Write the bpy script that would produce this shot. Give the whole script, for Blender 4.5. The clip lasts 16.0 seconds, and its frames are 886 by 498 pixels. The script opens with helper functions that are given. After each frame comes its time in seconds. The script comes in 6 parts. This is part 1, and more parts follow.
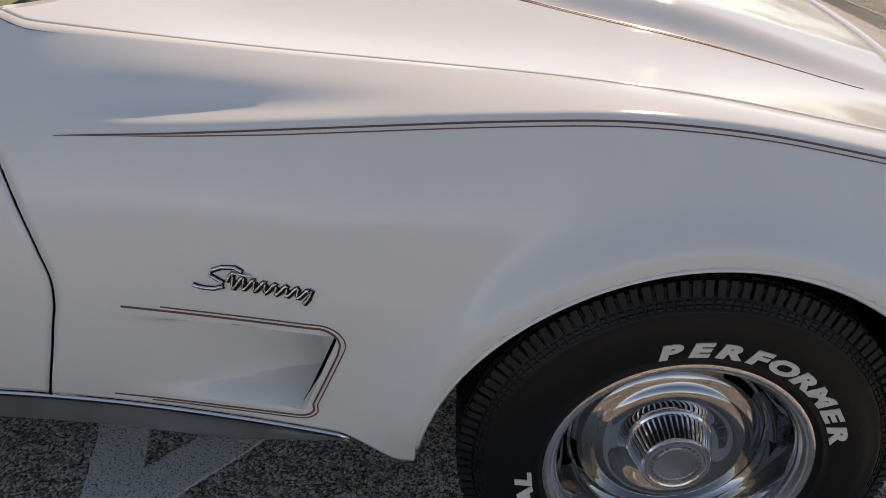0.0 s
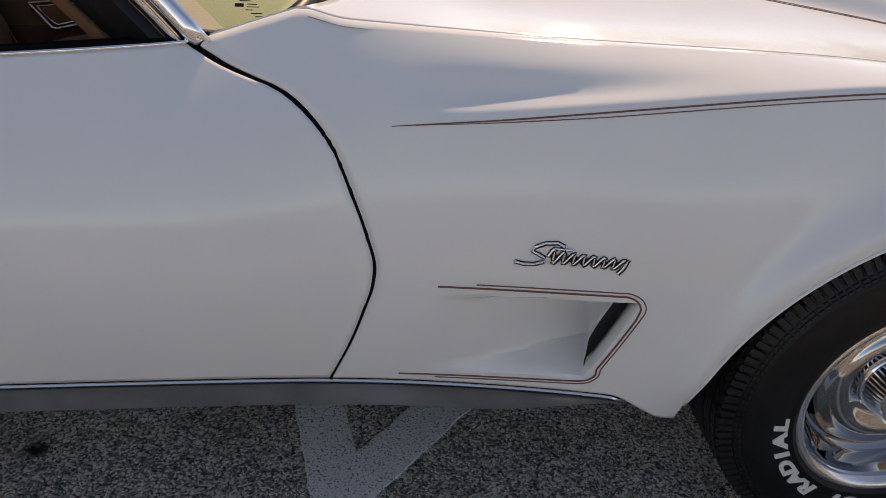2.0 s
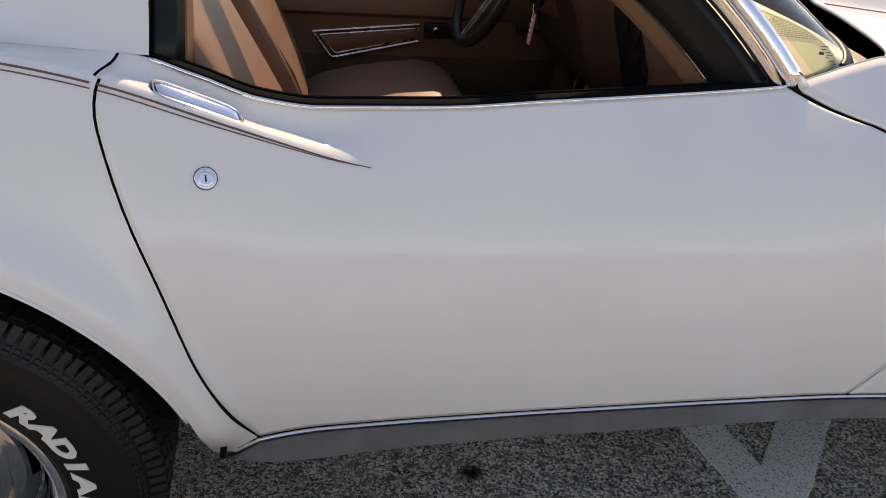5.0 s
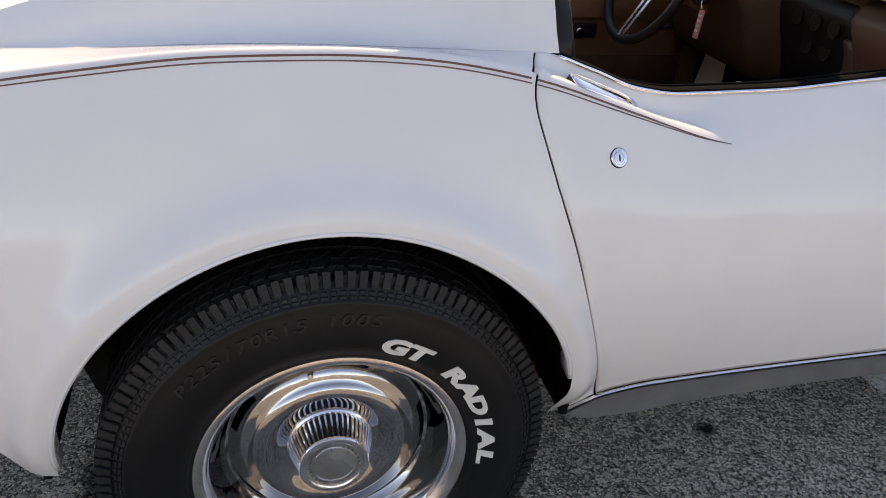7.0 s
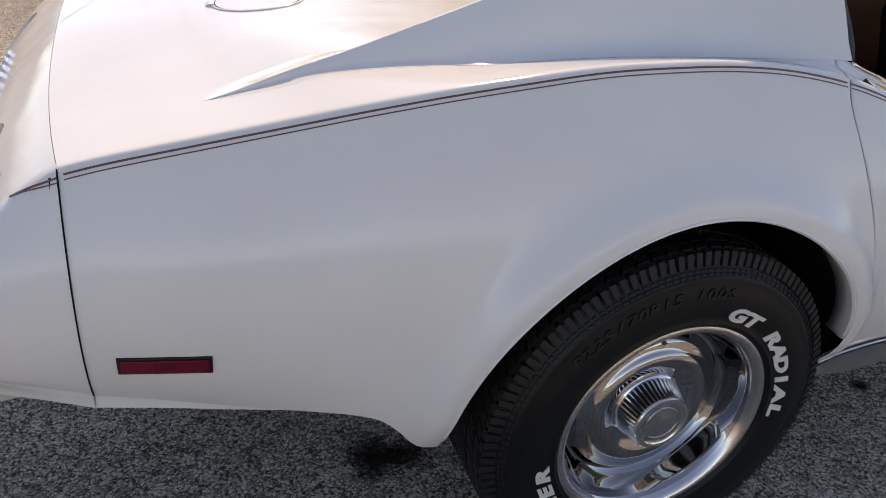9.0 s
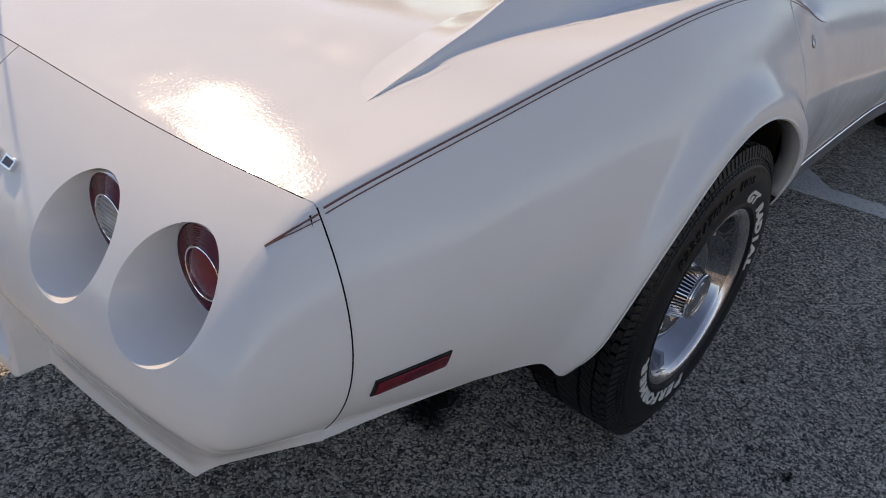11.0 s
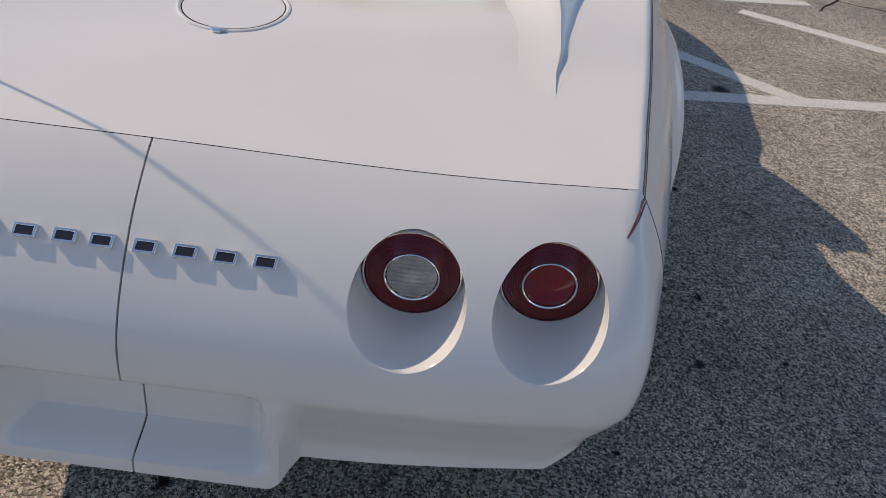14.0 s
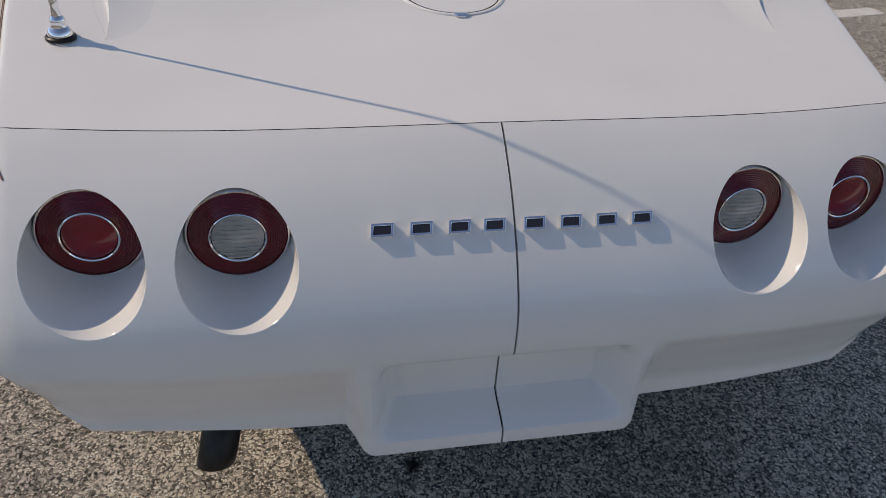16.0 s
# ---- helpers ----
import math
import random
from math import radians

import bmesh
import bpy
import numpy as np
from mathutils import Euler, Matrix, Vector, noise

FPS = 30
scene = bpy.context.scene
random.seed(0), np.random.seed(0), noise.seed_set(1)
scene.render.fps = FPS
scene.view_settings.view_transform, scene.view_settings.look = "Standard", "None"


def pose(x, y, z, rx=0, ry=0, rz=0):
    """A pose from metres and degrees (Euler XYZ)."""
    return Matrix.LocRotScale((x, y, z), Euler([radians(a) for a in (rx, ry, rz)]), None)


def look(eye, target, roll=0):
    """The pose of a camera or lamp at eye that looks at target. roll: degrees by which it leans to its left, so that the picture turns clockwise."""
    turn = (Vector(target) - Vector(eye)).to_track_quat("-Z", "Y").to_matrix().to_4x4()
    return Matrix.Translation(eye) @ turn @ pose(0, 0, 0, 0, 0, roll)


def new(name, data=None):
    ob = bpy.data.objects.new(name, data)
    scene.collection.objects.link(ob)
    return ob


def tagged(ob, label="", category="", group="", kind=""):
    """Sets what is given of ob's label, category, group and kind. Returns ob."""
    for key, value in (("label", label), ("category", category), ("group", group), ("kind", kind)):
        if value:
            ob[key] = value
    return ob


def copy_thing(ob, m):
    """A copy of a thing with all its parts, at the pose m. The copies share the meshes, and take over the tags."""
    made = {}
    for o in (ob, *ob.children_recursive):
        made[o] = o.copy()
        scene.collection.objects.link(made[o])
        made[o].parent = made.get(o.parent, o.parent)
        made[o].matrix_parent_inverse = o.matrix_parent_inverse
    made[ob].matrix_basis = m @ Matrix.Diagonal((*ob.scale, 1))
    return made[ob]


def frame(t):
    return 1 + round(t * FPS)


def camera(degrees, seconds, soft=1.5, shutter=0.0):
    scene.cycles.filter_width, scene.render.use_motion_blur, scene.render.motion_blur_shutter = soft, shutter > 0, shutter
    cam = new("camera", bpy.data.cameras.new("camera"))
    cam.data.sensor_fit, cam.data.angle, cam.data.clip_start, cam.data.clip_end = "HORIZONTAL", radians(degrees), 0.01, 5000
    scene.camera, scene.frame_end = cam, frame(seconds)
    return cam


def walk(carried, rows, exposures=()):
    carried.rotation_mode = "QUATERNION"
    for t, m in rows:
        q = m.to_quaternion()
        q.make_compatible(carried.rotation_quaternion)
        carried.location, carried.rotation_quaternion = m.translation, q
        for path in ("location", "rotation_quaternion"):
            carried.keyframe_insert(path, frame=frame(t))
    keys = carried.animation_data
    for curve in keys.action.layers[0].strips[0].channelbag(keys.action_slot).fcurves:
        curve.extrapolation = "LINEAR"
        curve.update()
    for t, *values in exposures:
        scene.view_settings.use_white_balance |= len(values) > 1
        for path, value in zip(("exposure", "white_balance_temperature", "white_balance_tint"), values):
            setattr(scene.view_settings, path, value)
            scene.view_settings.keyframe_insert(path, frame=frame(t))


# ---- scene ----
cam = camera(58.22, 16.0, soft=0.8)
PATH = [
    (0, (2.1116, -1.7269, 1.2368), (2.1232, -0.0212, 0.1925), 2.52),
    (0.5, (1.9785, -1.7373, 1.2354), (2.0147, -0.0408, 0.1768), 2.64),
    (1, (1.8158, -1.7818, 1.2462), (1.9585, -0.0918, 0.1862), 3.28),
    (1.5, (1.6911, -1.8214, 1.2500), (1.8944, -0.1318, 0.1994), 3.35),
    (2, (1.5585, -1.7976, 1.2338), (1.7547, -0.1033, 0.1894), 2.75),
    (2.5, (1.3983, -1.7696, 1.2559), (1.5878, -0.0744, 0.2116), 2.28),
    (3, (1.2695, -1.7765, 1.2649), (1.4551, -0.0816, 0.2196), 2.12),
    (3.2, (1.1968, -1.7974, 1.2712), (1.3829, -0.1003, 0.2295), 2.15),
    (5.3, (0.3898, -1.7153, 1.2229), (0.8037, -0.0270, 0.2339), 5.98),
    (5.5, (0.3166, -1.7348, 1.2244), (0.7306, -0.0463, 0.2358), 5.97),
    (6, (0.1505, -1.7793, 1.2329), (0.6243, -0.1042, 0.2483), 5.25),
    (6.5, (0.0307, -1.8038, 1.2208), (0.5166, -0.1243, 0.2496), 4.30),
    (7, (-0.1125, -1.7435, 1.2090), (0.3750, -0.0652, 0.2365), 4.12),
    (7.5, (-0.2575, -1.6771, 1.2315), (0.2194, -0.0045, 0.2440), 3.86),
    (8, (-0.4188, -1.6858, 1.2318), (0.0729, -0.0193, 0.2412), 4.29),
    (8.5, (-0.6272, -1.7176, 1.2416), (0.0176, -0.0947, 0.2667), 5.38),
    (9, (-0.7831, -1.6909, 1.2313), (-0.1138, -0.0747, 0.2620), 4.91),
    (9.2, (-0.8373, -1.6571, 1.2418), (-0.1510, -0.0526, 0.2648), 4.12),
    (11.3, (-1.4879, -1.1862, 1.2767), (-0.1111, -0.2629, 0.1578), 7.41),
    (11.5, (-1.5110, -1.1285, 1.2911), (-0.1252, -0.2593, 0.1404), 7.80),
    (12, (-1.6085, -1.0332, 1.3032), (-0.1494, -0.2988, 0.1491), 8.24),
    (12.5, (-1.7740, -0.9110, 1.3251), (-0.2108, -0.3936, 0.1898), 6.43),
    (13, (-1.8378, -0.7644, 1.3068), (-0.2195, -0.4044, 0.1881), 6.53),
    (13.5, (-1.8297, -0.5620, 1.3101), (-0.1821, -0.3667, 0.1934), 6.51),
    (14, (-1.8626, -0.4012, 1.2972), (-0.1924, -0.4031, 0.1970), 7.38),
    (14.5, (-1.9532, -0.1952, 1.3103), (-0.2915, -0.3672, 0.2106), 5.17),
    (15, (-1.9275, -0.0358, 1.2819), (-0.2766, -0.2315, 0.1701), 4.35),
    (15.5, (-1.8788, 0.1175, 1.2881), (-0.2525, -0.1219, 0.1490), 4.07),
    (16, (-1.8962, 0.2989, 1.2767), (-0.2954, -0.0777, 0.1385), 4.11),
]
walk(cam, [(t, look(eye, target, roll)) for t, eye, target, roll in PATH],
     exposures=[(0, 0.52, 12400, 23), (3, 0.76, 13200, 25), (5.5, 1.34, 13900, 26), (6.2, 1.47, 13800, 26), (8, 1.31, 12900, 26), (9, 0.88, 11900, 25), (11.5, 0.54, 10800, 23), (13, 0.42, 10100, 21), (16, 0.12, 9400, 18)])


# ---------------- light ----------------
SUN_WAY = Vector((-0.415, -1.11, -1.0)).normalized()      # the way the sunlight travels
world = bpy.data.worlds.new("sky")
scene.world = world
world.use_nodes = True
wn = world.node_tree
sky = wn.nodes.new("ShaderNodeTexSky")
sky.sky_type, sky.sun_disc = "NISHITA", False
sky.sun_elevation = math.asin(-SUN_WAY.z)
sky.sun_rotation = math.atan2(-SUN_WAY.x, -SUN_WAY.y)
sky.altitude, sky.air_density, sky.dust_density, sky.ozone_density = 1200, 0.95, 0.0, 5.5
wn.links.new(sky.outputs[0], wn.nodes["Background"].inputs[0])
wn.nodes["Background"].inputs[1].default_value = 0.15
sun_data = bpy.data.lights.new("sun", "SUN")
sun_data.energy, sun_data.angle, sun_data.color = 2.1, radians(0.55), (1.0, 1.0, 0.975)
sun = new("sun", sun_data)
sun.matrix_world = look((4, 8, 8), Vector((4, 8, 8)) + SUN_WAY)


# ---------------- materials ----------------
def material(name, color=(0.5, 0.5, 0.5), rough=0.5, metal=0.0, coat=0.0, coat_rough=0.03, bump=0.0, bump_scale=200.0,
             vary=0.0, vary_scale=3.0, transmission=0.0, ior=1.45, stain=None, rough_vary=0.0, specular=0.5, ramp=(0.35, 0.68)):
    m = bpy.data.materials.new(name)
    m.use_nodes = True
    nt = m.node_tree
    b = nt.nodes["Principled BSDF"]
    b.inputs["Base Color"].default_value = (*color, 1)
    b.inputs["Roughness"].default_value = rough
    b.inputs["Metallic"].default_value = metal
    b.inputs["Coat Weight"].default_value = coat
    b.inputs["Coat Roughness"].default_value = coat_rough
    b.inputs["Transmission Weight"].default_value = transmission
    b.inputs["IOR"].default_value = ior
    b.inputs["Specular IOR Level"].default_value = specular
    co = nt.nodes.new("ShaderNodeTexCoord")
    if vary:
        n1 = nt.nodes.new("ShaderNodeTexNoise")
        n1.inputs["Scale"].default_value, n1.inputs["Detail"].default_value = vary_scale, 6
        nt.links.new(co.outputs["Object"], n1.inputs["Vector"])
        r = nt.nodes.new("ShaderNodeValToRGB")
        r.color_ramp.elements[0].position, r.color_ramp.elements[1].position = ramp
        dark = stain or tuple(c * (1 - vary) for c in color)
        r.color_ramp.elements[0].color = (*dark, 1)
        r.color_ramp.elements[1].color = (*color, 1)
        nt.links.new(n1.outputs["Fac"], r.inputs[0])
        nt.links.new(r.outputs[0], b.inputs["Base Color"])
        if rough_vary:
            mr = nt.nodes.new("ShaderNodeMapRange")
            mr.inputs[3].default_value, mr.inputs[4].default_value = max(0.0, rough - rough_vary), rough + rough_vary
            nt.links.new(n1.outputs["Fac"], mr.inputs[0])
            nt.links.new(mr.outputs[0], b.inputs["Roughness"])
    if bump:
        n2 = nt.nodes.new("ShaderNodeTexNoise")
        n2.inputs["Scale"].default_value, n2.inputs["Detail"].default_value = bump_scale, 4
        nt.links.new(co.outputs["Object"], n2.inputs["Vector"])
        bp = nt.nodes.new("ShaderNodeBump")
        bp.inputs["Strength"].default_value, bp.inputs["Distance"].default_value = bump, 0.004
        nt.links.new(n2.outputs["Fac"], bp.inputs["Height"])
        nt.links.new(bp.outputs[0], b.inputs["Normal"])
    return m


def paint_material(name, color):
    """Aged clear-coated paint on hand-laid panels: faint mottling, wavy at arm's length, orange peel close up."""
    m = bpy.data.materials.new(name)
    m.use_nodes = True
    nt = m.node_tree
    b = nt.nodes["Principled BSDF"]
    co = nt.nodes.new("ShaderNodeTexCoord")

    def fractal(scale, detail):
        n = nt.nodes.new("ShaderNodeTexNoise")
        n.inputs["Scale"].default_value, n.inputs["Detail"].default_value = scale, detail
        nt.links.new(co.outputs["Object"], n.inputs["Vector"])
        return n.outputs["Fac"]

    def relief(height, distance, under=None):
        p = nt.nodes.new("ShaderNodeBump")
        p.inputs["Strength"].default_value, p.inputs["Distance"].default_value = 1.0, distance
        nt.links.new(height, p.inputs["Height"])
        if under is not None:
            nt.links.new(under, p.inputs["Normal"])
        return p.outputs[0]

    r = nt.nodes.new("ShaderNodeValToRGB")
    r.color_ramp.elements[0].position, r.color_ramp.elements[1].position = 0.35, 0.65
    r.color_ramp.elements[0].color = (*(c * 0.965 for c in color), 1)
    r.color_ramp.elements[1].color = (*color, 1)
    nt.links.new(fractal(4.5, 5), r.inputs[0])
    nt.links.new(r.outputs[0], b.inputs["Base Color"])
    b.inputs["Roughness"].default_value = 0.5
    b.inputs["Specular IOR Level"].default_value = 0.0
    b.inputs["Coat Weight"].default_value, b.inputs["Coat IOR"].default_value = 1.0, 1.52
    haze = nt.nodes.new("ShaderNodeMapRange")
    haze.inputs[1].default_value, haze.inputs[2].default_value = 0.3, 0.7
    haze.inputs[3].default_value, haze.inputs[4].default_value = 0.05, 0.10
    nt.links.new(fractal(9.0, 4), haze.inputs[0])
    nt.links.new(haze.outputs[0], b.inputs["Coat Roughness"])
    wavy = relief(fractal(5.0, 2), 0.0034)
    nt.links.new(relief(fractal(190.0, 2), 0.00022, wavy), b.inputs["Coat Normal"])
    return m


PAINT = paint_material("white_paint", (0.80, 0.79, 0.755))
GROOVE = material("black_rubber_seal_and_shade", (0.006, 0.006, 0.006), 0.7, bump=0.1, specular=0.2)
RUBBER = material("tyre_rubber", (0.0060, 0.0066, 0.0070), 0.42, specular=0.33, bump=0.12, bump_scale=90, vary=0.35, vary_scale=9, rough_vary=0.1)
TREAD = material("tyre_tread_rubber", (0.009, 0.0094, 0.0095), 0.5, specular=0.32, bump=0.3, bump_scale=160, vary=0.3, vary_scale=14, stain=(0.020, 0.0195, 0.0185))
LETTER = material("white_letter_rubber", (0.72, 0.70, 0.64), 0.7, bump=0.1, bump_scale=220, vary=0.12, vary_scale=60)
CHROME = material("chrome", (0.86, 0.86, 0.87), 0.05, metal=1.0, bump=0.004, bump_scale=30, vary=0.05, vary_scale=16, rough_vary=0.025)
BRUSHED = material("dull_steel_trim", (0.74, 0.72, 0.70), 0.27, metal=1.0, bump=0.02, bump_scale=60, vary=0.15, vary_scale=24, rough_vary=0.06)
TRIM_RING = material("satin_trim_ring", (0.84, 0.79, 0.765), 0.21, metal=1.0, bump=0.01, bump_scale=60, vary=0.1, vary_scale=24, rough_vary=0.04)
RALLY = material("polished_rally_rim", (0.48, 0.48, 0.485), 0.035, metal=1.0, bump=0.003, bump_scale=30, vary=0.12, vary_scale=22, rough_vary=0.012)
MOULDING = material("grey_rocker_moulding", (0.40, 0.395, 0.39), 0.33, metal=0.8, bump=0.03, bump_scale=90, vary=0.2, vary_scale=12, rough_vary=0.08)
STRIPE = material("brown_pinstripe", (0.19, 0.075, 0.055), 0.4, coat=0.4)
FELT = material("black_felt_sweep", (0.008, 0.008, 0.008), 0.95, bump=0.3, bump_scale=400, specular=0.02)
BLACK = material("black_plastic", (0.009, 0.009, 0.0095), 0.42, specular=0.35, bump=0.05, bump_scale=250)
UNDER = material("dark_underbody", (0.009, 0.0085, 0.008), 0.95, specular=0.1, bump=0.3, vary=0.3, vary_scale=6)
TAN = material("saddle_tan_vinyl", (0.20, 0.108, 0.060), 0.5, bump=0.12, bump_scale=260, vary=0.15, vary_scale=5)
# dash vinyl darker than the tan panels: cabin shade put into the colour
DASH_SHADED = material("shaded_brown_dash_vinyl", (0.085, 0.046, 0.028), 0.5, bump=0.12, bump_scale=260, vary=0.15, vary_scale=5)
TAN_DARK = material("dark_saddle_carpet", (0.12, 0.062, 0.036), 0.95, bump=0.6, bump_scale=320, vary=0.3, vary_scale=14)
SEATM = material("brown_leather", (0.25, 0.137, 0.096), 0.42, bump=0.15, bump_scale=190, vary=0.2, vary_scale=7)
RED_LENS = material("red_lens", (0.25, 0.002, 0.014), 0.12, coat=0.4, bump=0.05, bump_scale=220, vary=0.35, vary_scale=18)
RED_DARK = material("dark_red_reflector", (0.15, 0.001, 0.012), 0.2, coat=0.3, vary=0.3, vary_scale=14)
WHITE_LENS = material("clear_ribbed_lens", (0.50, 0.47, 0.43), 0.2, coat=1.0, bump=0.25, bump_scale=120, vary=0.3, vary_scale=40)
LINE = material("white_road_paint", (0.74, 0.72, 0.67), 0.8, bump=1.0, bump_scale=150, vary=0.55, vary_scale=250, stain=(0.15, 0.14, 0.125), ramp=(0.37, 0.44))
EXHAUST = material("sooty_exhaust_steel", (0.05, 0.048, 0.045), 0.45, metal=0.7, vary=0.4, vary_scale=30)
# top of the dash, lightened: the sun on it is put into the colour
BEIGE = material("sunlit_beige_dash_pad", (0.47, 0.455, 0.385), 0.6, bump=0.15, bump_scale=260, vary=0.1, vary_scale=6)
KEYTAG = material("pink_plastic_tag", (0.72, 0.30, 0.28), 0.5)
KEYTAG_WHITE = material("white_tag_paper", (0.75, 0.72, 0.70), 0.6)


def glass_material(name, tint):
    m = bpy.data.materials.new(name)
    m.use_nodes = True
    nt = m.node_tree
    nt.nodes.remove(nt.nodes["Principled BSDF"])
    tr = nt.nodes.new("ShaderNodeBsdfTransparent")
    tr.inputs[0].default_value = (*tint, 1)
    gl = nt.nodes.new("ShaderNodeBsdfGlossy")
    gl.inputs["Roughness"].default_value = 0.01
    fr = nt.nodes.new("ShaderNodeFresnel")
    fr.inputs[0].default_value = 1.5
    mx = nt.nodes.new("ShaderNodeMixShader")
    nt.links.new(fr.outputs[0], mx.inputs[0])
    nt.links.new(tr.outputs[0], mx.inputs[1])
    nt.links.new(gl.outputs[0], mx.inputs[2])
    nt.links.new(mx.outputs[0], nt.nodes["Material Output"].inputs[0])
    return m


GLASS = glass_material("green_tinted_glass", (0.76, 0.92, 0.76))


def asphalt_material():
    m = bpy.data.materials.new("worn_asphalt")
    m.use_nodes = True
    nt = m.node_tree
    b = nt.nodes["Principled BSDF"]
    b.inputs["Roughness"].default_value = 0.9
    b.inputs["Specular IOR Level"].default_value = 0.25
    co = nt.nodes.new("ShaderNodeTexCoord")

    def tex(kind, scale, **kw):
        n = nt.nodes.new(kind)
        n.inputs["Scale"].default_value = scale
        for k, v in kw.items():
            n.inputs[k].default_value = v
        nt.links.new(co.outputs["Object"], n.inputs["Vector"])
        return n

    warp = tex("ShaderNodeTexNoise", 140.0, Detail=3.0)
    shift = nt.nodes.new("ShaderNodeVectorMath")
    shift.operation = "MULTIPLY_ADD"
    shift.inputs[1].default_value = (0.008, 0.008, 0.008)
    nt.links.new(warp.outputs["Color"], shift.inputs[0])
    nt.links.new(co.outputs["Object"], shift.inputs[2])

    def cells(scale, feature):
        n = nt.nodes.new("ShaderNodeTexVoronoi")
        n.feature = feature
        n.inputs["Scale"].default_value = scale
        nt.links.new(shift.outputs[0], n.inputs["Vector"])
        return n

    def ramp_of(source, stops):
        r = nt.nodes.new("ShaderNodeValToRGB")
        els = r.color_ramp.elements
        els[0].position, els[0].color = stops[0][0], (*stops[0][1], 1)
        els[1].position, els[1].color = stops[-1][0], (*stops[-1][1], 1)
        for p, c in stops[1:-1]:
            els.new(p).color = (*c, 1)
        nt.links.new(source, r.inputs[0])
        return r

    def remap(source, a, b, c, d):
        r = nt.nodes.new("ShaderNodeMapRange")
        for k, v in zip((1, 2, 3, 4), (a, b, c, d)):
            r.inputs[k].default_value = v
        nt.links.new(source, r.inputs[0])
        return r

    def math_node(op, p, q):
        r = nt.nodes.new("ShaderNodeMath")
        r.operation = op
        for k, v in enumerate((p, q)):
            if isinstance(v, float):
                r.inputs[k].default_value = v
            else:
                nt.links.new(v, r.inputs[k])
        return r

    pebble, grit, edge = cells(98.0, "F1"), cells(215.0, "F1"), cells(215.0, "DISTANCE_TO_EDGE")
    big = tex("ShaderNodeTexNoise", 1.3, Detail=5.0)
    mid = tex("ShaderNodeTexNoise", 22.0, Detail=4.0)
    sep = nt.nodes.new("ShaderNodeSeparateColor")
    nt.links.new(pebble.outputs["Color"], sep.inputs[0])
    sep2 = nt.nodes.new("ShaderNodeSeparateColor")
    nt.links.new(grit.outputs["Color"], sep2.inputs[0])
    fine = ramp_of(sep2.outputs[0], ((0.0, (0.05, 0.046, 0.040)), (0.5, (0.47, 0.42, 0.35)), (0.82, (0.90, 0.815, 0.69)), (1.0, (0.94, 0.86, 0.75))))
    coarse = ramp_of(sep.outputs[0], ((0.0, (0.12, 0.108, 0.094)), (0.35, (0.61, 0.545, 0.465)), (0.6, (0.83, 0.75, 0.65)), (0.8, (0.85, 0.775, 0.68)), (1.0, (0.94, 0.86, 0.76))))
    er = remap(edge.outputs["Distance"], 0.0, 0.13, 0.03, 1.30)
    some = remap(sep.outputs[1], 0.28, 0.30, 0.0, 1.0)
    near = remap(pebble.outputs["Distance"], 0.40, 0.50, 1.0, 0.0)
    mask = math_node("MULTIPLY", some.outputs[0], near.outputs[0])
    shade = nt.nodes.new("ShaderNodeMix")
    shade.data_type, shade.blend_type = "RGBA", "MULTIPLY"
    shade.inputs["Factor"].default_value = 1.0
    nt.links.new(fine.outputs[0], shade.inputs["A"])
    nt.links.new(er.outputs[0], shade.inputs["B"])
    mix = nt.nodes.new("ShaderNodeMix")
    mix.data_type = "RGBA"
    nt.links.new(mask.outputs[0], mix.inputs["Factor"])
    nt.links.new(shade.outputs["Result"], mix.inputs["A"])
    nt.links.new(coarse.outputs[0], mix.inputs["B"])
    br = nt.nodes.new("ShaderNodeMapRange")
    br.inputs[1].default_value, br.inputs[2].default_value = 0.3, 0.7
    br.inputs[3].default_value, br.inputs[4].default_value = 0.72, 1.18
    nt.links.new(big.outputs["Fac"], br.inputs[0])
    mix2 = nt.nodes.new("ShaderNodeMix")
    mix2.data_type, mix2.blend_type = "RGBA", "MULTIPLY"
    mix2.inputs["Factor"].default_value = 1.0
    nt.links.new(mix.outputs["Result"], mix2.inputs["A"])
    nt.links.new(br.outputs[0], mix2.inputs["B"])
    mr = nt.nodes.new("ShaderNodeMapRange")
    mr.inputs[1].default_value, mr.inputs[2].default_value = 0.25, 0.75
    mr.inputs[3].default_value, mr.inputs[4].default_value = 0.75, 1.25
    nt.links.new(mid.outputs["Fac"], mr.inputs[0])
    mix3 = nt.nodes.new("ShaderNodeMix")
    mix3.data_type, mix3.blend_type = "RGBA", "MULTIPLY"
    mix3.inputs["Factor"].default_value = 1.0
    nt.links.new(mix2.outputs["Result"], mix3.inputs["A"])
    nt.links.new(mr.outputs[0], mix3.inputs["B"])
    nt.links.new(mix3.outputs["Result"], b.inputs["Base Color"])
    bp = nt.nodes.new("ShaderNodeBump")
    bp.inputs["Strength"].default_value, bp.inputs["Distance"].default_value = 1.0, 0.0055
    fine_height = math_node("MULTIPLY", edge.outputs["Distance"], 1.4)
    add = math_node("ADD", math_node("MULTIPLY", mask.outputs[0], 0.7).outputs[0], math_node("ADD", fine_height.outputs[0], math_node("MULTIPLY", sep2.outputs[1], 0.6).outputs[0]).outputs[0])
    nt.links.new(add.outputs[0], bp.inputs["Height"])
    nt.links.new(bp.outputs[0], b.inputs["Normal"])
    return m


ASPHALT = asphalt_material()


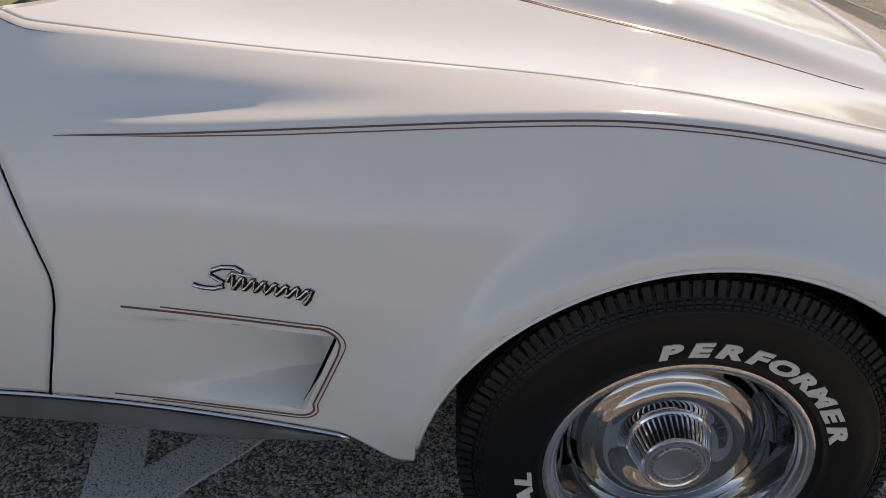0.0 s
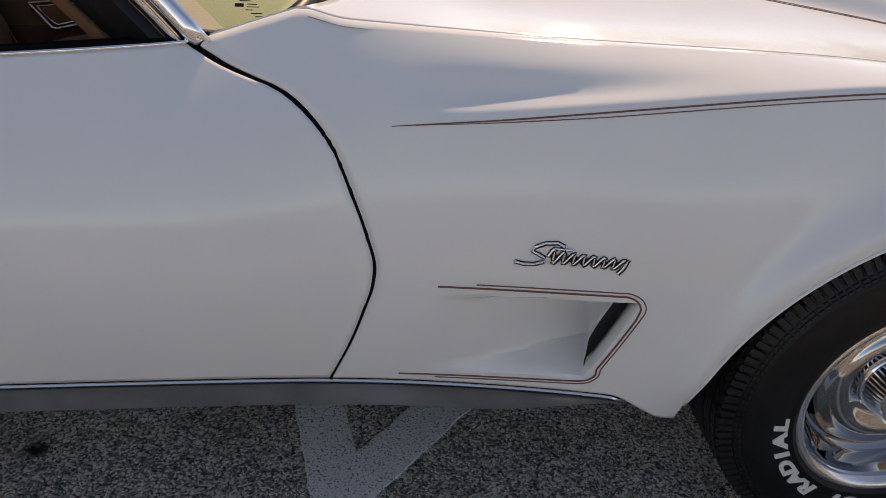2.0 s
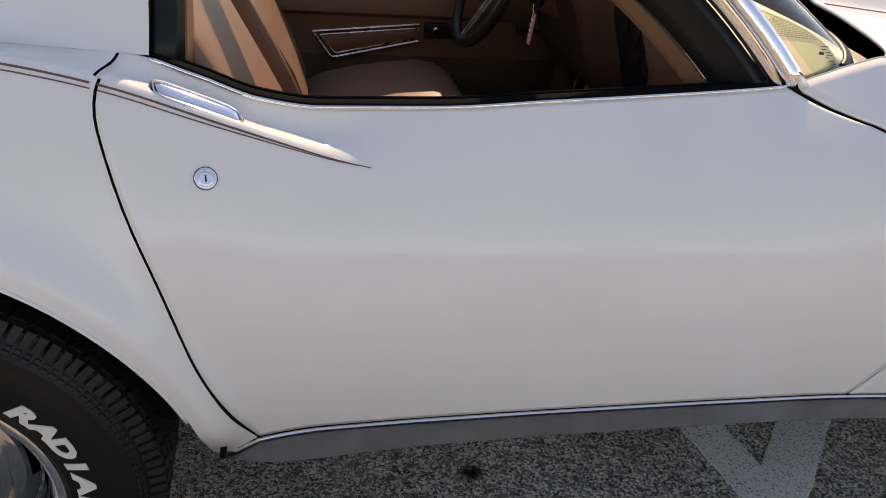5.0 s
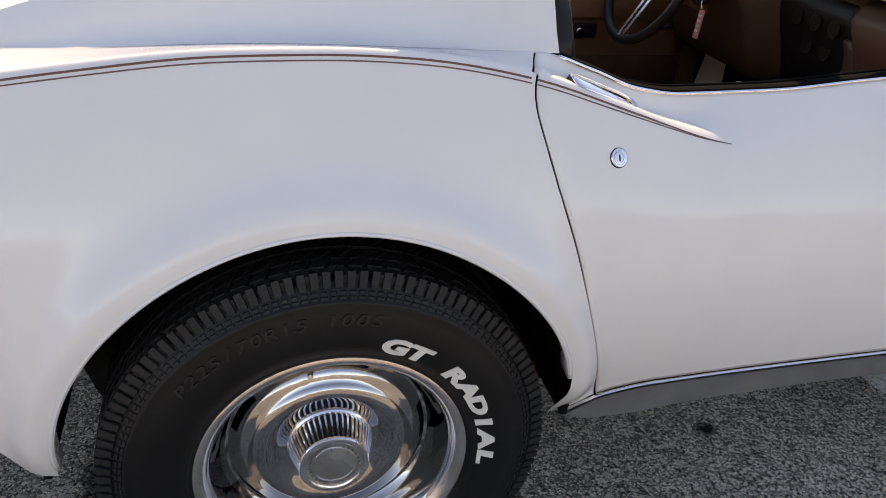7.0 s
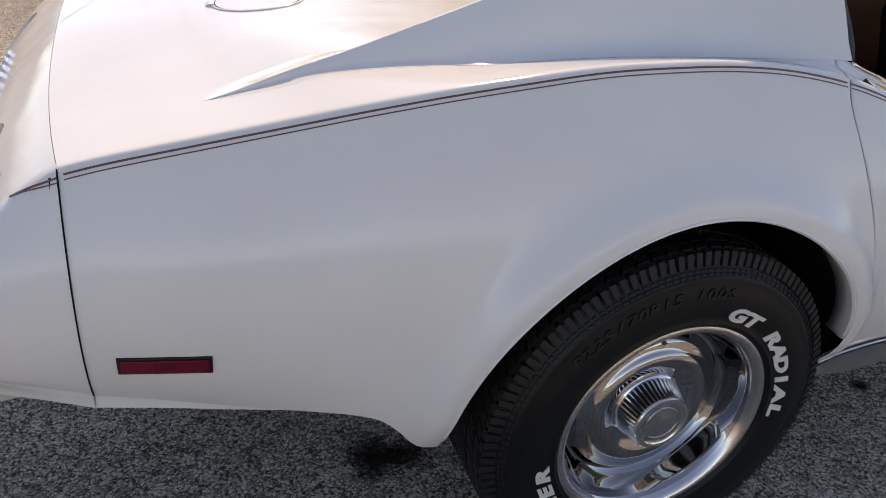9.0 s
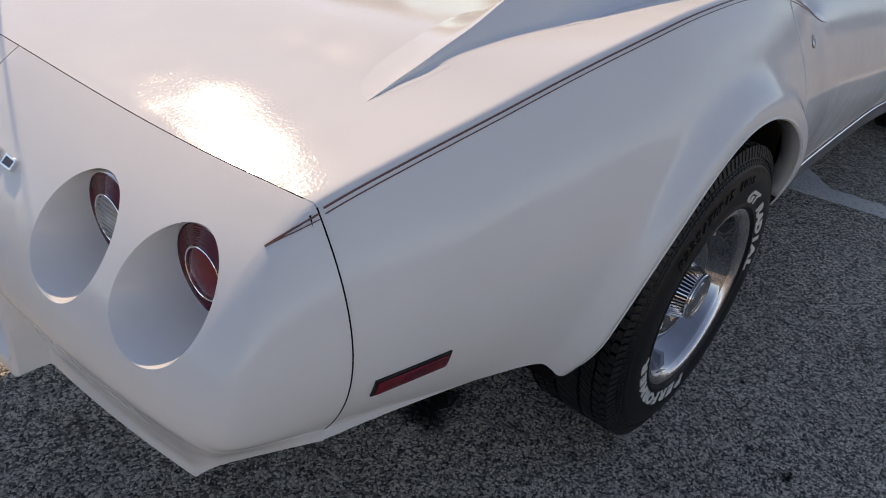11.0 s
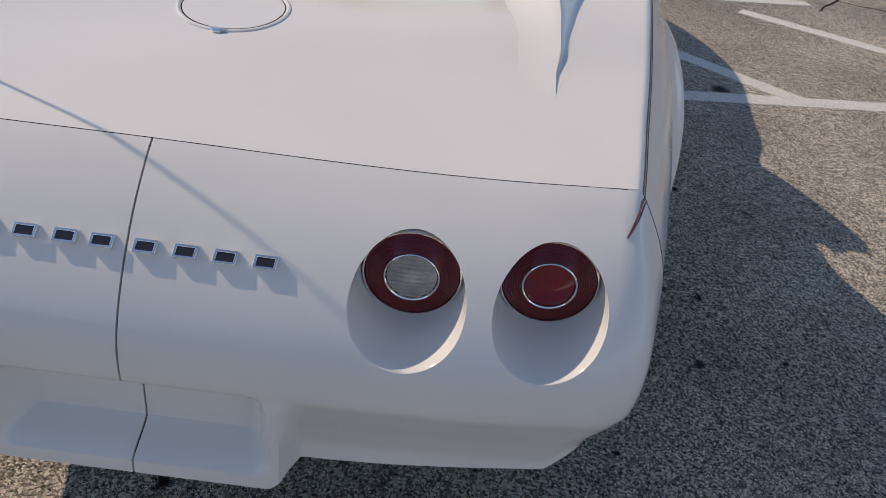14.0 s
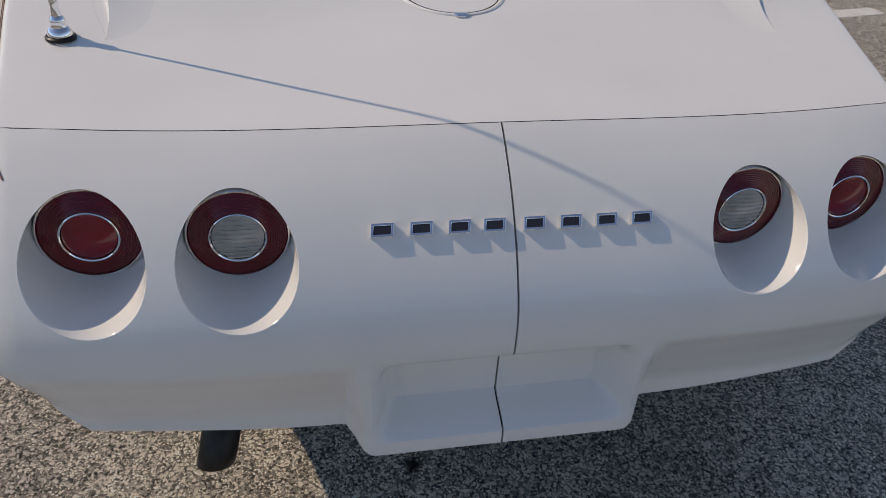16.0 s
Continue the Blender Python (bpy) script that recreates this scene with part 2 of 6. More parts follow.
# ---------------- mesh tools ----------------
def knots(*pairs, soft=0.0):
    """A smooth curve through (x, value) pairs, with no overshoot; soft rounds it over that length."""
    xs = np.array([p[0] for p in pairs], float)
    vs = np.array([p[1] for p in pairs], float)
    h, d = np.diff(xs), np.diff(vs) / np.diff(xs)
    m = np.zeros(len(xs))
    m[0], m[-1] = d[0], d[-1]
    for i in range(1, len(xs) - 1):
        if d[i - 1] * d[i] > 0:
            w1, w2 = 2 * h[i] + h[i - 1], h[i] + 2 * h[i - 1]
            m[i] = (w1 + w2) / (w1 / d[i - 1] + w2 / d[i])

    def f(x):
        x = np.clip(np.asarray(x, float), xs[0], xs[-1])
        i = np.clip(np.searchsorted(xs, x, side="right") - 1, 0, len(xs) - 2)
        t = (x - xs[i]) / h[i]
        return ((2 * t**3 - 3 * t**2 + 1) * vs[i] + (t**3 - 2 * t**2 + t) * h[i] * m[i]
                + (-2 * t**3 + 3 * t**2) * vs[i + 1] + (t**3 - t**2) * h[i] * m[i + 1])
    if not soft:
        return f
    n = int((xs[-1] - xs[0]) / 0.005) + 1
    gx = np.linspace(xs[0], xs[-1], n)
    gv = smoothed(f(gx), soft / (gx[1] - gx[0]))
    return lambda x: np.interp(x, gx, gv)


def smoothed(a, sig):
    """Gaussian smoothing of an evenly spaced row of values, straight on past its ends."""
    k = min(int(3 * sig) + 1, len(a) - 2)
    w = np.exp(-0.5 * (np.arange(-k, k + 1) / sig) ** 2)
    p = np.concatenate([2 * a[0] - a[k:0:-1], a, 2 * a[-1] - a[-2:-k - 2:-1]])
    return np.convolve(p, w / w.sum(), "valid")


def step(a, b, x):
    t = np.clip((np.asarray(x, float) - a) / (b - a), 0, 1)
    return t * t * (3 - 2 * t)


def mesh_object(name, verts, faces, mat, parent=None, label="", sharp=35, solid=0.0, bevel=0.0):
    me = bpy.data.meshes.new(name)
    me.from_pydata([tuple(map(float, v)) for v in verts], [], [tuple(map(int, f)) for f in faces])
    me.update()
    me.shade_smooth()
    me.set_sharp_from_angle(angle=radians(sharp))
    me.materials.append(mat)
    ob = new(name, me)
    if parent is not None:
        ob.parent = parent
    if label:
        tagged(ob, label)
    if solid:
        mod = ob.modifiers.new("thickness", "SOLIDIFY")
        mod.thickness, mod.offset = solid, -1
    if bevel:
        mod = ob.modifiers.new("rounded_edges", "BEVEL")
        mod.width, mod.segments, mod.limit_method, mod.angle_limit = bevel, 2, "ANGLE", radians(40)
    return ob


def part(name, bm, mat, parent, label="", sharp=35, bevel=0.0):
    """Links a bmesh as one mesh object under a thing or a part."""
    me = bpy.data.meshes.new(name)
    bm.normal_update()
    bm.to_mesh(me)
    bm.free()
    me.shade_smooth()
    me.set_sharp_from_angle(angle=radians(sharp))
    me.materials.append(mat)
    ob = new(name, me)
    if parent is not None:
        ob.parent = parent
    if label:
        tagged(ob, label)
    if bevel:
        mod = ob.modifiers.new("rounded_edges", "BEVEL")
        mod.width, mod.segments, mod.limit_method, mod.angle_limit = bevel, 2, "ANGLE", radians(40)
    return ob


def sheet_faces(n, m, flip=False, base=0):
    out = []
    for i in range(n - 1):
        for j in range(m - 1):
            a, b, c, d = base + i * m + j, base + i * m + j + 1, base + (i + 1) * m + j + 1, base + (i + 1) * m + j
            out.append((d, c, b, a) if flip else (a, b, c, d))
    return out


def sheet(name, P, mat, parent, outward, label="", solid=0.004, sharp=35, mirror=False):
    """A panel from a grid of points P[n, m, 3]; its front faces the way outward."""
    P = np.array(P, float)
    outward = np.array(outward, float)
    if mirror:
        P = P * np.array([1, -1, 1])
        outward = outward * np.array([1, -1, 1])
    n, m = P.shape[:2]
    nr = np.cross(P[1:, :-1] - P[:-1, :-1], P[:-1, 1:] - P[:-1, :-1])
    flip = (nr.reshape(-1, 3) @ outward).sum() > 0
    pts = P.reshape(-1, 3)
    first, keep, ids = {}, [], []
    for q in pts:                                         # weld equal corners and leave out empty faces
        key = (round(q[0] * 2e5), round(q[1] * 2e5), round(q[2] * 2e5))
        if key not in first:
            first[key] = len(keep)
            keep.append(q)
        ids.append(first[key])
    faces = []
    for f in sheet_faces(n, m, flip):
        g = []
        for i in f:
            if ids[i] not in g:
                g.append(ids[i])
        if len(g) > 2:
            faces.append(g)
    return mesh_object(name, keep, faces, mat, parent, label, sharp, solid)


def tube(name, pts, radius, mat, parent, label="", sides=8, taper=None, flat=None):
    """A round bar along pts; flat squashes it along the given direction."""
    pts = [Vector(p) for p in pts]
    verts, faces = [], []
    up = Vector((0, 0, 1))
    for i, p in enumerate(pts):
        d = (pts[min(i + 1, len(pts) - 1)] - pts[max(i - 1, 0)]).normalized()
        a = d.cross(up)
        if a.length < 1e-3:
            a = d.cross(Vector((1, 0, 0)))
        a.normalize()
        b = a.cross(d)
        r = radius if taper is None else radius * taper[i]
        for k in range(sides):
            t = 2 * math.pi * k / sides
            verts.append(p + (a * math.cos(t) + b * math.sin(t)) * r)
    for i in range(len(pts) - 1):
        for k in range(sides):
            faces.append((i * sides + k, (i + 1) * sides + k, (i + 1) * sides + (k + 1) % sides, i * sides + (k + 1) % sides))
    faces.append(tuple(range(sides)))
    faces.append(tuple(reversed(range((len(pts) - 1) * sides, len(pts) * sides))))
    return mesh_object(name, verts, faces, mat, parent, label, 50)


def ribbon(name, pts, normals, width, mat, parent, label="", lift=0.0012):
    """A thin raised band along pts on a surface with the given normals."""
    pts = [Vector(p) for p in pts]
    nn = [Vector(n).normalized() for n in normals]
    verts, faces = [], []
    for i, p in enumerate(pts):
        d = (pts[min(i + 1, len(pts) - 1)] - pts[max(i - 1, 0)]).normalized()
        s = d.cross(nn[i]).normalized()
        w = width if not isinstance(width, (list, np.ndarray)) else width[i]
        verts += [p - s * w / 2 - nn[i] * lift, p - s * w / 2 + nn[i] * lift, p + s * w / 2 + nn[i] * lift, p + s * w / 2 - nn[i] * lift]
    for i in range(len(pts) - 1):
        a, b = i * 4, i * 4 + 4
        faces += [(a + k, b + k, b + k + 1, a + k + 1) for k in range(3)]
    return mesh_object(name, verts, faces, mat, parent, label, 30)


def lathe(name, profile, mat, parent, label="", n=96, sharp=35, axis_y=True, start=0.0, sweep=2 * math.pi):
    """Turns (radius, along) pairs round the y axis."""
    closed = abs(sweep - 2 * math.pi) < 1e-6
    cols = n if closed else n + 1
    verts, faces = [], []
    for r, a in profile:
        for k in range(cols):
            t = start + sweep * k / n
            verts.append((r * math.cos(t), a, r * math.sin(t)))
    for i in range(len(profile) - 1):
        for k in range(n):
            k2 = (k + 1) % cols
            faces.append((i * cols + k, i * cols + k2, (i + 1) * cols + k2, (i + 1) * cols + k))
    return mesh_object(name, verts, faces, mat, parent, label, sharp)


def box(name, lo, hi, mat, parent, label="", bevel=0.004):
    bm = bmesh.new()
    bmesh.ops.create_cube(bm, size=1)
    for v in bm.verts:
        v.co = Vector([lo[i] + (v.co[i] + 0.5) * (hi[i] - lo[i]) for i in range(3)])
    return part(name, bm, mat, parent, label, bevel=bevel)


# ---------------- ground ----------------
def build_ground():
    bm = bmesh.new()
    edges = [-400, -60, -12, -5, -3, 0, 3, 6, 12, 60, 400]
    vs = [[bm.verts.new((x, y, 0)) for x in edges] for y in edges]
    for i in range(len(edges) - 1):
        for j in range(len(edges) - 1):
            bm.faces.new((vs[i][j], vs[i][j + 1], vs[i + 1][j + 1], vs[i + 1][j]))
    ob = part("ground", bm, ASPHALT, None)
    tagged(ob, "grey worn asphalt of a parking lot", "ground", kind="structure")


def road_line(p, q, lift, width=0.11):
    """One painted line with ragged edges, just proud of the asphalt."""
    p, q = Vector((*p, 0)), Vector((*q, 0))
    d = (q - p).normalized()
    s = Vector((-d.y, d.x, 0))
    n = max(2, int((q - p).length / 0.012))
    verts, faces = [], []
    for i in range(n + 1):
        c = p.lerp(q, i / n)
        for k, side in enumerate((-1, 1)):
            e = side * (width / 2 + 0.004 * noise.noise(c * 26 + Vector((0, 0, 7 * k))))
            verts += [c + s * e + Vector((0, 0, -0.001)), c + s * (e - side * 0.003) + Vector((0, 0, lift))]
    for i in range(n):
        a, b = i * 4, i * 4 + 4
        faces += [(a, b, b + 1, a + 1), (a + 1, b + 1, b + 3, a + 3), (a + 3, b + 3, b + 2, a + 2)]
    ob = mesh_object("parking_line", verts, [f[::-1] for f in faces], LINE, None)
    return tagged(ob, "worn white painted line on the asphalt", "parking line", "parking lines", "structure")


build_ground()
road_line((1.355, 0.1), (1.905, -2.95), 0.0020)
road_line((1.501, -0.72), (2.35, 0.22), 0.0025)
road_line((2.90, -0.73), (1.72, -2.0), 0.0030)
road_line((3.10, -0.6), (3.60, -2.6), 0.0035)
road_line((3.20, -2.05), (2.10, -3.70), 0.0040)
road_line((4.2, 2.7), (8.0, 4.1), 0.0045)


def stain_material():
    """Oil soaked into the asphalt: black in the middle, fading unevenly to nothing."""
    m = bpy.data.materials.new("oil_spot")
    m.use_nodes = True
    nt = m.node_tree
    b = nt.nodes["Principled BSDF"]
    b.inputs["Base Color"].default_value, b.inputs["Roughness"].default_value = (0.012, 0.011, 0.010, 1), 0.7
    b.inputs["Specular IOR Level"].default_value = 0.2
    co = nt.nodes.new("ShaderNodeTexCoord")
    n = nt.nodes.new("ShaderNodeTexNoise")
    n.inputs["Scale"].default_value, n.inputs["Detail"].default_value = 75.0, 6
    nt.links.new(co.outputs["Object"], n.inputs["Vector"])
    edge = nt.nodes.new("ShaderNodeAttribute")
    edge.attribute_name = "soak"
    add = nt.nodes.new("ShaderNodeMath")
    add.operation = "MULTIPLY_ADD"
    add.inputs[1].default_value = 1.1
    nt.links.new(n.outputs["Fac"], add.inputs[0])
    nt.links.new(edge.outputs["Fac"], add.inputs[2])
    r = nt.nodes.new("ShaderNodeMapRange")
    r.inputs[1].default_value, r.inputs[2].default_value, r.inputs[4].default_value = 0.62, 1.25, 0.92
    nt.links.new(add.outputs[0], r.inputs[0])
    nt.links.new(r.outputs[0], b.inputs["Alpha"])
    return m


STAIN = stain_material()


def stain(x, y, r, seed):
    verts, faces, soak = [(0, 0, 0)], [], [1.0]
    n = 40
    for q in (0.35, 0.7, 1.0):
        for k in range(n):
            t = 2 * math.pi * k / n
            rr = q * r * (0.95 + 0.6 * noise.noise(Vector((math.cos(t) * 1.6, math.sin(t) * 1.6, seed))))
            verts.append((rr * math.cos(t), rr * 0.75 * math.sin(t), 0))
            soak.append(1 - q)
    for k in range(n):
        k2 = (k + 1) % n
        faces.append((0, 1 + k, 1 + k2))
        for i in (0, 1):
            faces.append((1 + i * n + k, 1 + (i + 1) * n + k, 1 + (i + 1) * n + k2, 1 + i * n + k2))
    ob = mesh_object("oil_stain", verts, faces, STAIN, None)
    ob.data.attributes.new("soak", "FLOAT", "POINT").data.foreach_set("value", soak)
    ob.location = (x, y, 0.0012)
    tagged(ob, "small black oil spot on the asphalt", "stain", "oil stains", "structure")


for sx, sy, sr, sd in ((0.888, -0.563, 0.040, 1), (-0.277, -1.093, 0.027, 2), (0.683, -1.195, 0.026, 3), (0.02, -1.15, 0.022, 4), (-0.23, -1.33, 0.016, 5),
                       (1.77, -1.345, 0.060, 6), (1.72, -1.29, 0.035, 7), (1.76, -1.60, 0.075, 8), (-0.384, -0.48, 0.120, 9), (-0.618, -0.838, 0.018, 10),
                       (0.3, -1.45, 0.014, 11), (-0.848, 0.083, 0.030, 12), (0.25, -0.95, 0.013, 13)):
    stain(sx, sy, sr, sd)


def crack(points, width):
    """An open crack in the asphalt, as a thin ragged dark sliver along points."""
    pts = []
    for (ax, ay), (bx, by) in zip(points, points[1:]):
        n = max(3, int(math.hypot(bx - ax, by - ay) / 0.04))
        pts += [Vector((ax + (bx - ax) * k / n, ay + (by - ay) * k / n, 0.0013)) for k in range(n)]
    pts = [p + Vector((0.05 * noise.noise(p * 5), 0.05 * noise.noise(p * 5 + Vector((9, 0, 0))), 0)) for p in pts]
    ws = [width * (0.35 + 0.65 * math.sin(math.pi * k / (len(pts) - 1))) * (1 + 0.8 * noise.noise(p * 20)) for k, p in enumerate(pts)]
    ob = ribbon("asphalt_crack", pts, [(0, 0, 1)] * len(pts), ws, UNDER, None, "", 0.0006)
    tagged(ob, "dark open crack in the worn asphalt", "crack", "asphalt cracks", "structure")


crack([(3.45, -2.62), (3.75, -2.85), (4.05, -2.95), (4.5, -3.35)], 0.022)
crack([(3.75, -2.85), (3.70, -3.10), (3.55, -3.40)], 0.016)
crack([(4.05, -2.95), (4.25, -2.70), (4.75, -2.60)], 0.018)
crack([(4.25, -2.70), (4.30, -2.45)], 0.012)


def unseen_backdrop():
    """Unseen belt of plain pale blocks added far round the lot, closing the horizon for reflections."""
    bm = bmesh.new()
    t, k = 0.0, 0
    while t < 2 * math.pi:
        w = 0.05 + 0.09 * random.random()
        e = min(t + w, 2 * math.pi)
        r, h = 88 + 7 * random.random(), 4.5 + 4.0 * random.random()
        lo = [bm.verts.new((q * math.cos(a), q * math.sin(a), z)) for q, a, z in ((r, t - 0.004, -0.1), (r, e + 0.004, -0.1), (r, e + 0.004, h), (r, t - 0.004, h))]
        hi = [bm.verts.new((v.co.x * 1.12, v.co.y * 1.12, v.co.z)) for v in lo]
        bm.faces.new(lo[::-1])
        bm.faces.new((lo[3], lo[2], hi[2], hi[3]))
        bm.faces.new((lo[0], lo[3], hi[3], hi[0]))
        bm.faces.new((lo[2], lo[1], hi[1], hi[2]))
        t, k = e, k + 1
    ob = part("backdrop", bm, material("pale_backdrop", (0.42, 0.41, 0.39), 0.85, vary=0.3, vary_scale=0.15), None)
    tagged(ob, "plain pale ring added out of view for reflections", "buildings", kind="structure")


unseen_backdrop()

# ---------------- the car: x forward from the rear axle, right side at negative y ----------------
car = new("car")
tagged(car, "white two-door classic sports coupe with brown pinstripes", "car")

# lines of the right-hand body side: inner top line, crest, widest line, lower line
INNER_Y = knots((-0.90, -0.545), (-0.67, -0.545), (-0.59, -0.558), (-0.55, -0.574), (-0.45, -0.597), (-0.35, -0.610), (-0.05, -0.626), (0.2, -0.652), (0.30, -0.688), (0.4, -0.693),
                (0.48, -0.691), (0.56, -0.688), (0.72, -0.680), (0.9, -0.665), (1.05, -0.648), (1.2, -0.628), (1.30, -0.613), (1.363, -0.602), (1.406, -0.598), (1.44, -0.597), (1.474, -0.602), (1.50, -0.618), (1.53, -0.632), (1.58, -0.637), (1.69, -0.641), (1.9, -0.646), (2.25, -0.660), (2.45, -0.678), (2.65, -0.698), (2.8, -0.688), (3.0, -0.63), (3.4, -0.50))
INNER_Z = knots((-0.90, 0.7955), (-0.78, 0.822), (-0.67, 0.842), (-0.59, 0.864), (-0.55, 0.875), (-0.45, 0.889), (-0.35, 0.897), (-0.05, 0.908), (0.2, 0.906), (0.31, 0.912), (0.4, 0.886),
                (0.48, 0.856), (0.56, 0.845), (0.72, 0.845), (0.9, 0.853), (1.05, 0.858), (1.2, 0.863), (1.3, 0.868), (1.363, 0.883), (1.406, 0.8965), (1.44, 0.907), (1.474, 0.9165), (1.50, 0.914), (1.53, 0.910), (1.58, 0.907), (1.69, 0.900), (1.89, 0.888),
                (2.08, 0.880), (2.25, 0.873), (2.5, 0.856), (2.8, 0.81), (3.1, 0.745), (3.4, 0.66))
CREST_Y = knots((-0.90, -0.656), (-0.86, -0.662), (-0.757, -0.6735), (-0.613, -0.693), (-0.464, -0.7095), (-0.3, -0.727), (-0.12, -0.738), (0.0, -0.737), (0.13, -0.735), (0.3, -0.743), (0.40, -0.751), (0.47, -0.750), (0.56, -0.747), (0.62, -0.757),
                (0.8, -0.748), (1.2, -0.737), (1.42, -0.747), (1.6, -0.762), (1.76, -0.765), (1.98, -0.772), (2.2, -0.776), (2.48, -0.776), (2.69, -0.769), (3.0, -0.735), (3.4, -0.60), soft=0.04)
CREST_Z = knots((-0.90, 0.791), (-0.86, 0.803), (-0.757, 0.824), (-0.613, 0.854), (-0.464, 0.883), (-0.3, 0.910), (-0.12, 0.930), (0.0, 0.931), (0.13, 0.924), (0.3, 0.895), (0.45, 0.845), (0.62, 0.790),
                (0.8, 0.770), (1.2, 0.764), (1.42, 0.780), (1.6, 0.804), (1.76, 0.817), (1.98, 0.8385), (2.2, 0.858), (2.34, 0.865), (2.48, 0.8585), (2.69, 0.825), (3.0, 0.757), (3.4, 0.63), soft=0.035)
WIDE_Y = knots((-0.90, -0.734), (-0.73, -0.771), (-0.42, -0.826), (-0.2, -0.856), (0.0, -0.862), (0.25, -0.855), (0.41, -0.843), (0.62, -0.82), (1.0, -0.803), (1.4, -0.808),
               (1.6, -0.816), (1.8, -0.828), (1.95, -0.843), (2.1, -0.853), (2.49, -0.862), (2.8, -0.845), (3.1, -0.78), (3.4, -0.64), soft=0.09)
WIDE_Z = knots((-0.90, 0.59), (-0.3, 0.60), (0.4, 0.60), (1.0, 0.58), (1.6, 0.59), (2.49, 0.62), (3.4, 0.5), soft=0.1)
LOW_Y = knots((-0.90, -0.52), (-0.72, -0.60), (-0.56, -0.70), (-0.42, -0.785), (0.0, -0.80), (0.41, -0.742), (0.7, -0.745), (1.5, -0.748), (1.9, -0.80), (2.09, -0.823), (2.49, -0.83), (2.9, -0.78), (3.4, -0.56), soft=0.09)
SOFT = knots((-0.90, 0.0045), (0.42, 0.008), (0.55, 0.012), (0.72, 0.05), (1.42, 0.05), (1.58, 0.02), (1.68, 0.007), (1.78, 0.0045), (2.8, 0.0045), (3.4, 0.03))
CROWN = knots((-0.90, 0.0), (0.1, 0.0), (0.285, 0.0), (0.33, -0.014), (0.45, -0.020), (0.56, -0.021), (0.64, -0.009), (0.75, 0.0), (1.45, 0.0), (1.55, 0.006), (1.7, 0.009), (1.85, 0.007), (2.0, 0.004), (2.2, 0.003), (3.4, 0.004))
REAR_ARCH, FRONT_ARCH = (-0.003, 0.346, 0.3885), (2.492, 0.299, 0.405)
SILL = knots((-0.90, 0.449), (-0.80, 0.430), (-0.72, 0.414), (-0.60, 0.404), (-0.54, 0.400), (-0.49, 0.388), (-0.455, 0.358), (-0.43, 0.330), (-0.415, 0.324), (-0.37, 0.324), (0.34, 0.28), (0.41, 0.276), (0.468, 0.333), (0.577, 0.353),
             (0.72, 0.353), (1.45, 0.353), (1.74, 0.350), (1.963, 0.338), (2.03, 0.300), (2.06, 0.283), (2.12, 0.280), (2.86, 0.26), (3.1, 0.27), (3.4, 0.32))
DOOR_REAR = knots((0.28, 0.490), (0.333, 0.464), (0.505, 0.402), (0.54, 0.390), (0.635, 0.360), (0.67, 0.3485), (0.73, 0.3265), (0.757, 0.317), (0.829, 0.2955), (0.858, 0.288), (0.885, 0.288), (0.897, 0.294), (0.915, 0.307), (0.93, 0.311), soft=0.012)
DOOR_FRONT = knots((0.30, 1.482), (0.354, 1.501), (0.406, 1.520), (0.459, 1.539), (0.515, 1.556), (0.565, 1.570), (0.595, 1.573), (0.65, 1.561), (0.71, 1.540), (0.765, 1.516),
                   (0.784, 1.502), (0.810, 1.472), (0.828, 1.435), (0.837, 1.395), (0.847, 1.357), (0.857, 1.331), (0.868, 1.305), (0.88, 1.29))


TAIL_X = knots((0.30, -1.065), (0.40, -1.062), (0.44, -1.072), (0.50, -1.095), (0.530, -1.106), (0.545, -1.107), (0.58, -1.104), (0.62, -1.090), (0.66, -1.067), (0.70, -1.037), (0.74, -1.000), (0.77, -0.964), (0.785, -0.944), (0.797, -0.924))


def deck_edge(y):
    return float(TAIL_X(0.797)) + 0.032 * (abs(y) / 0.66) ** 2.6 - 0.0004


def bottom(x):
    """The lower edge of the painted side, with both wheel arches."""
    z = SILL(x)
    for cx, cz, r in (REAR_ARCH, FRONT_ARCH):
        dx = np.abs(np.asarray(x, float) - cx)
        z = np.where(dx < r, np.maximum(z, cz + np.sqrt(np.maximum(r * r - dx * dx, 0))), z)
    return z


def vent_depth(x, z):
    """The scoop behind the front wheel."""
    top = 0.553 - 0.035 * (x - 1.67)
    front = 1.918 + (z - 0.40) * 0.38
    d = 0.095 * np.clip((x - 1.63) / 0.285, 0, 1) ** 1.8
    d = d * step(0.0, 0.020, top - z) * step(0.0, 0.026, z - 0.379) * (1 - step(-0.004, 0.004, x - front))
    return d


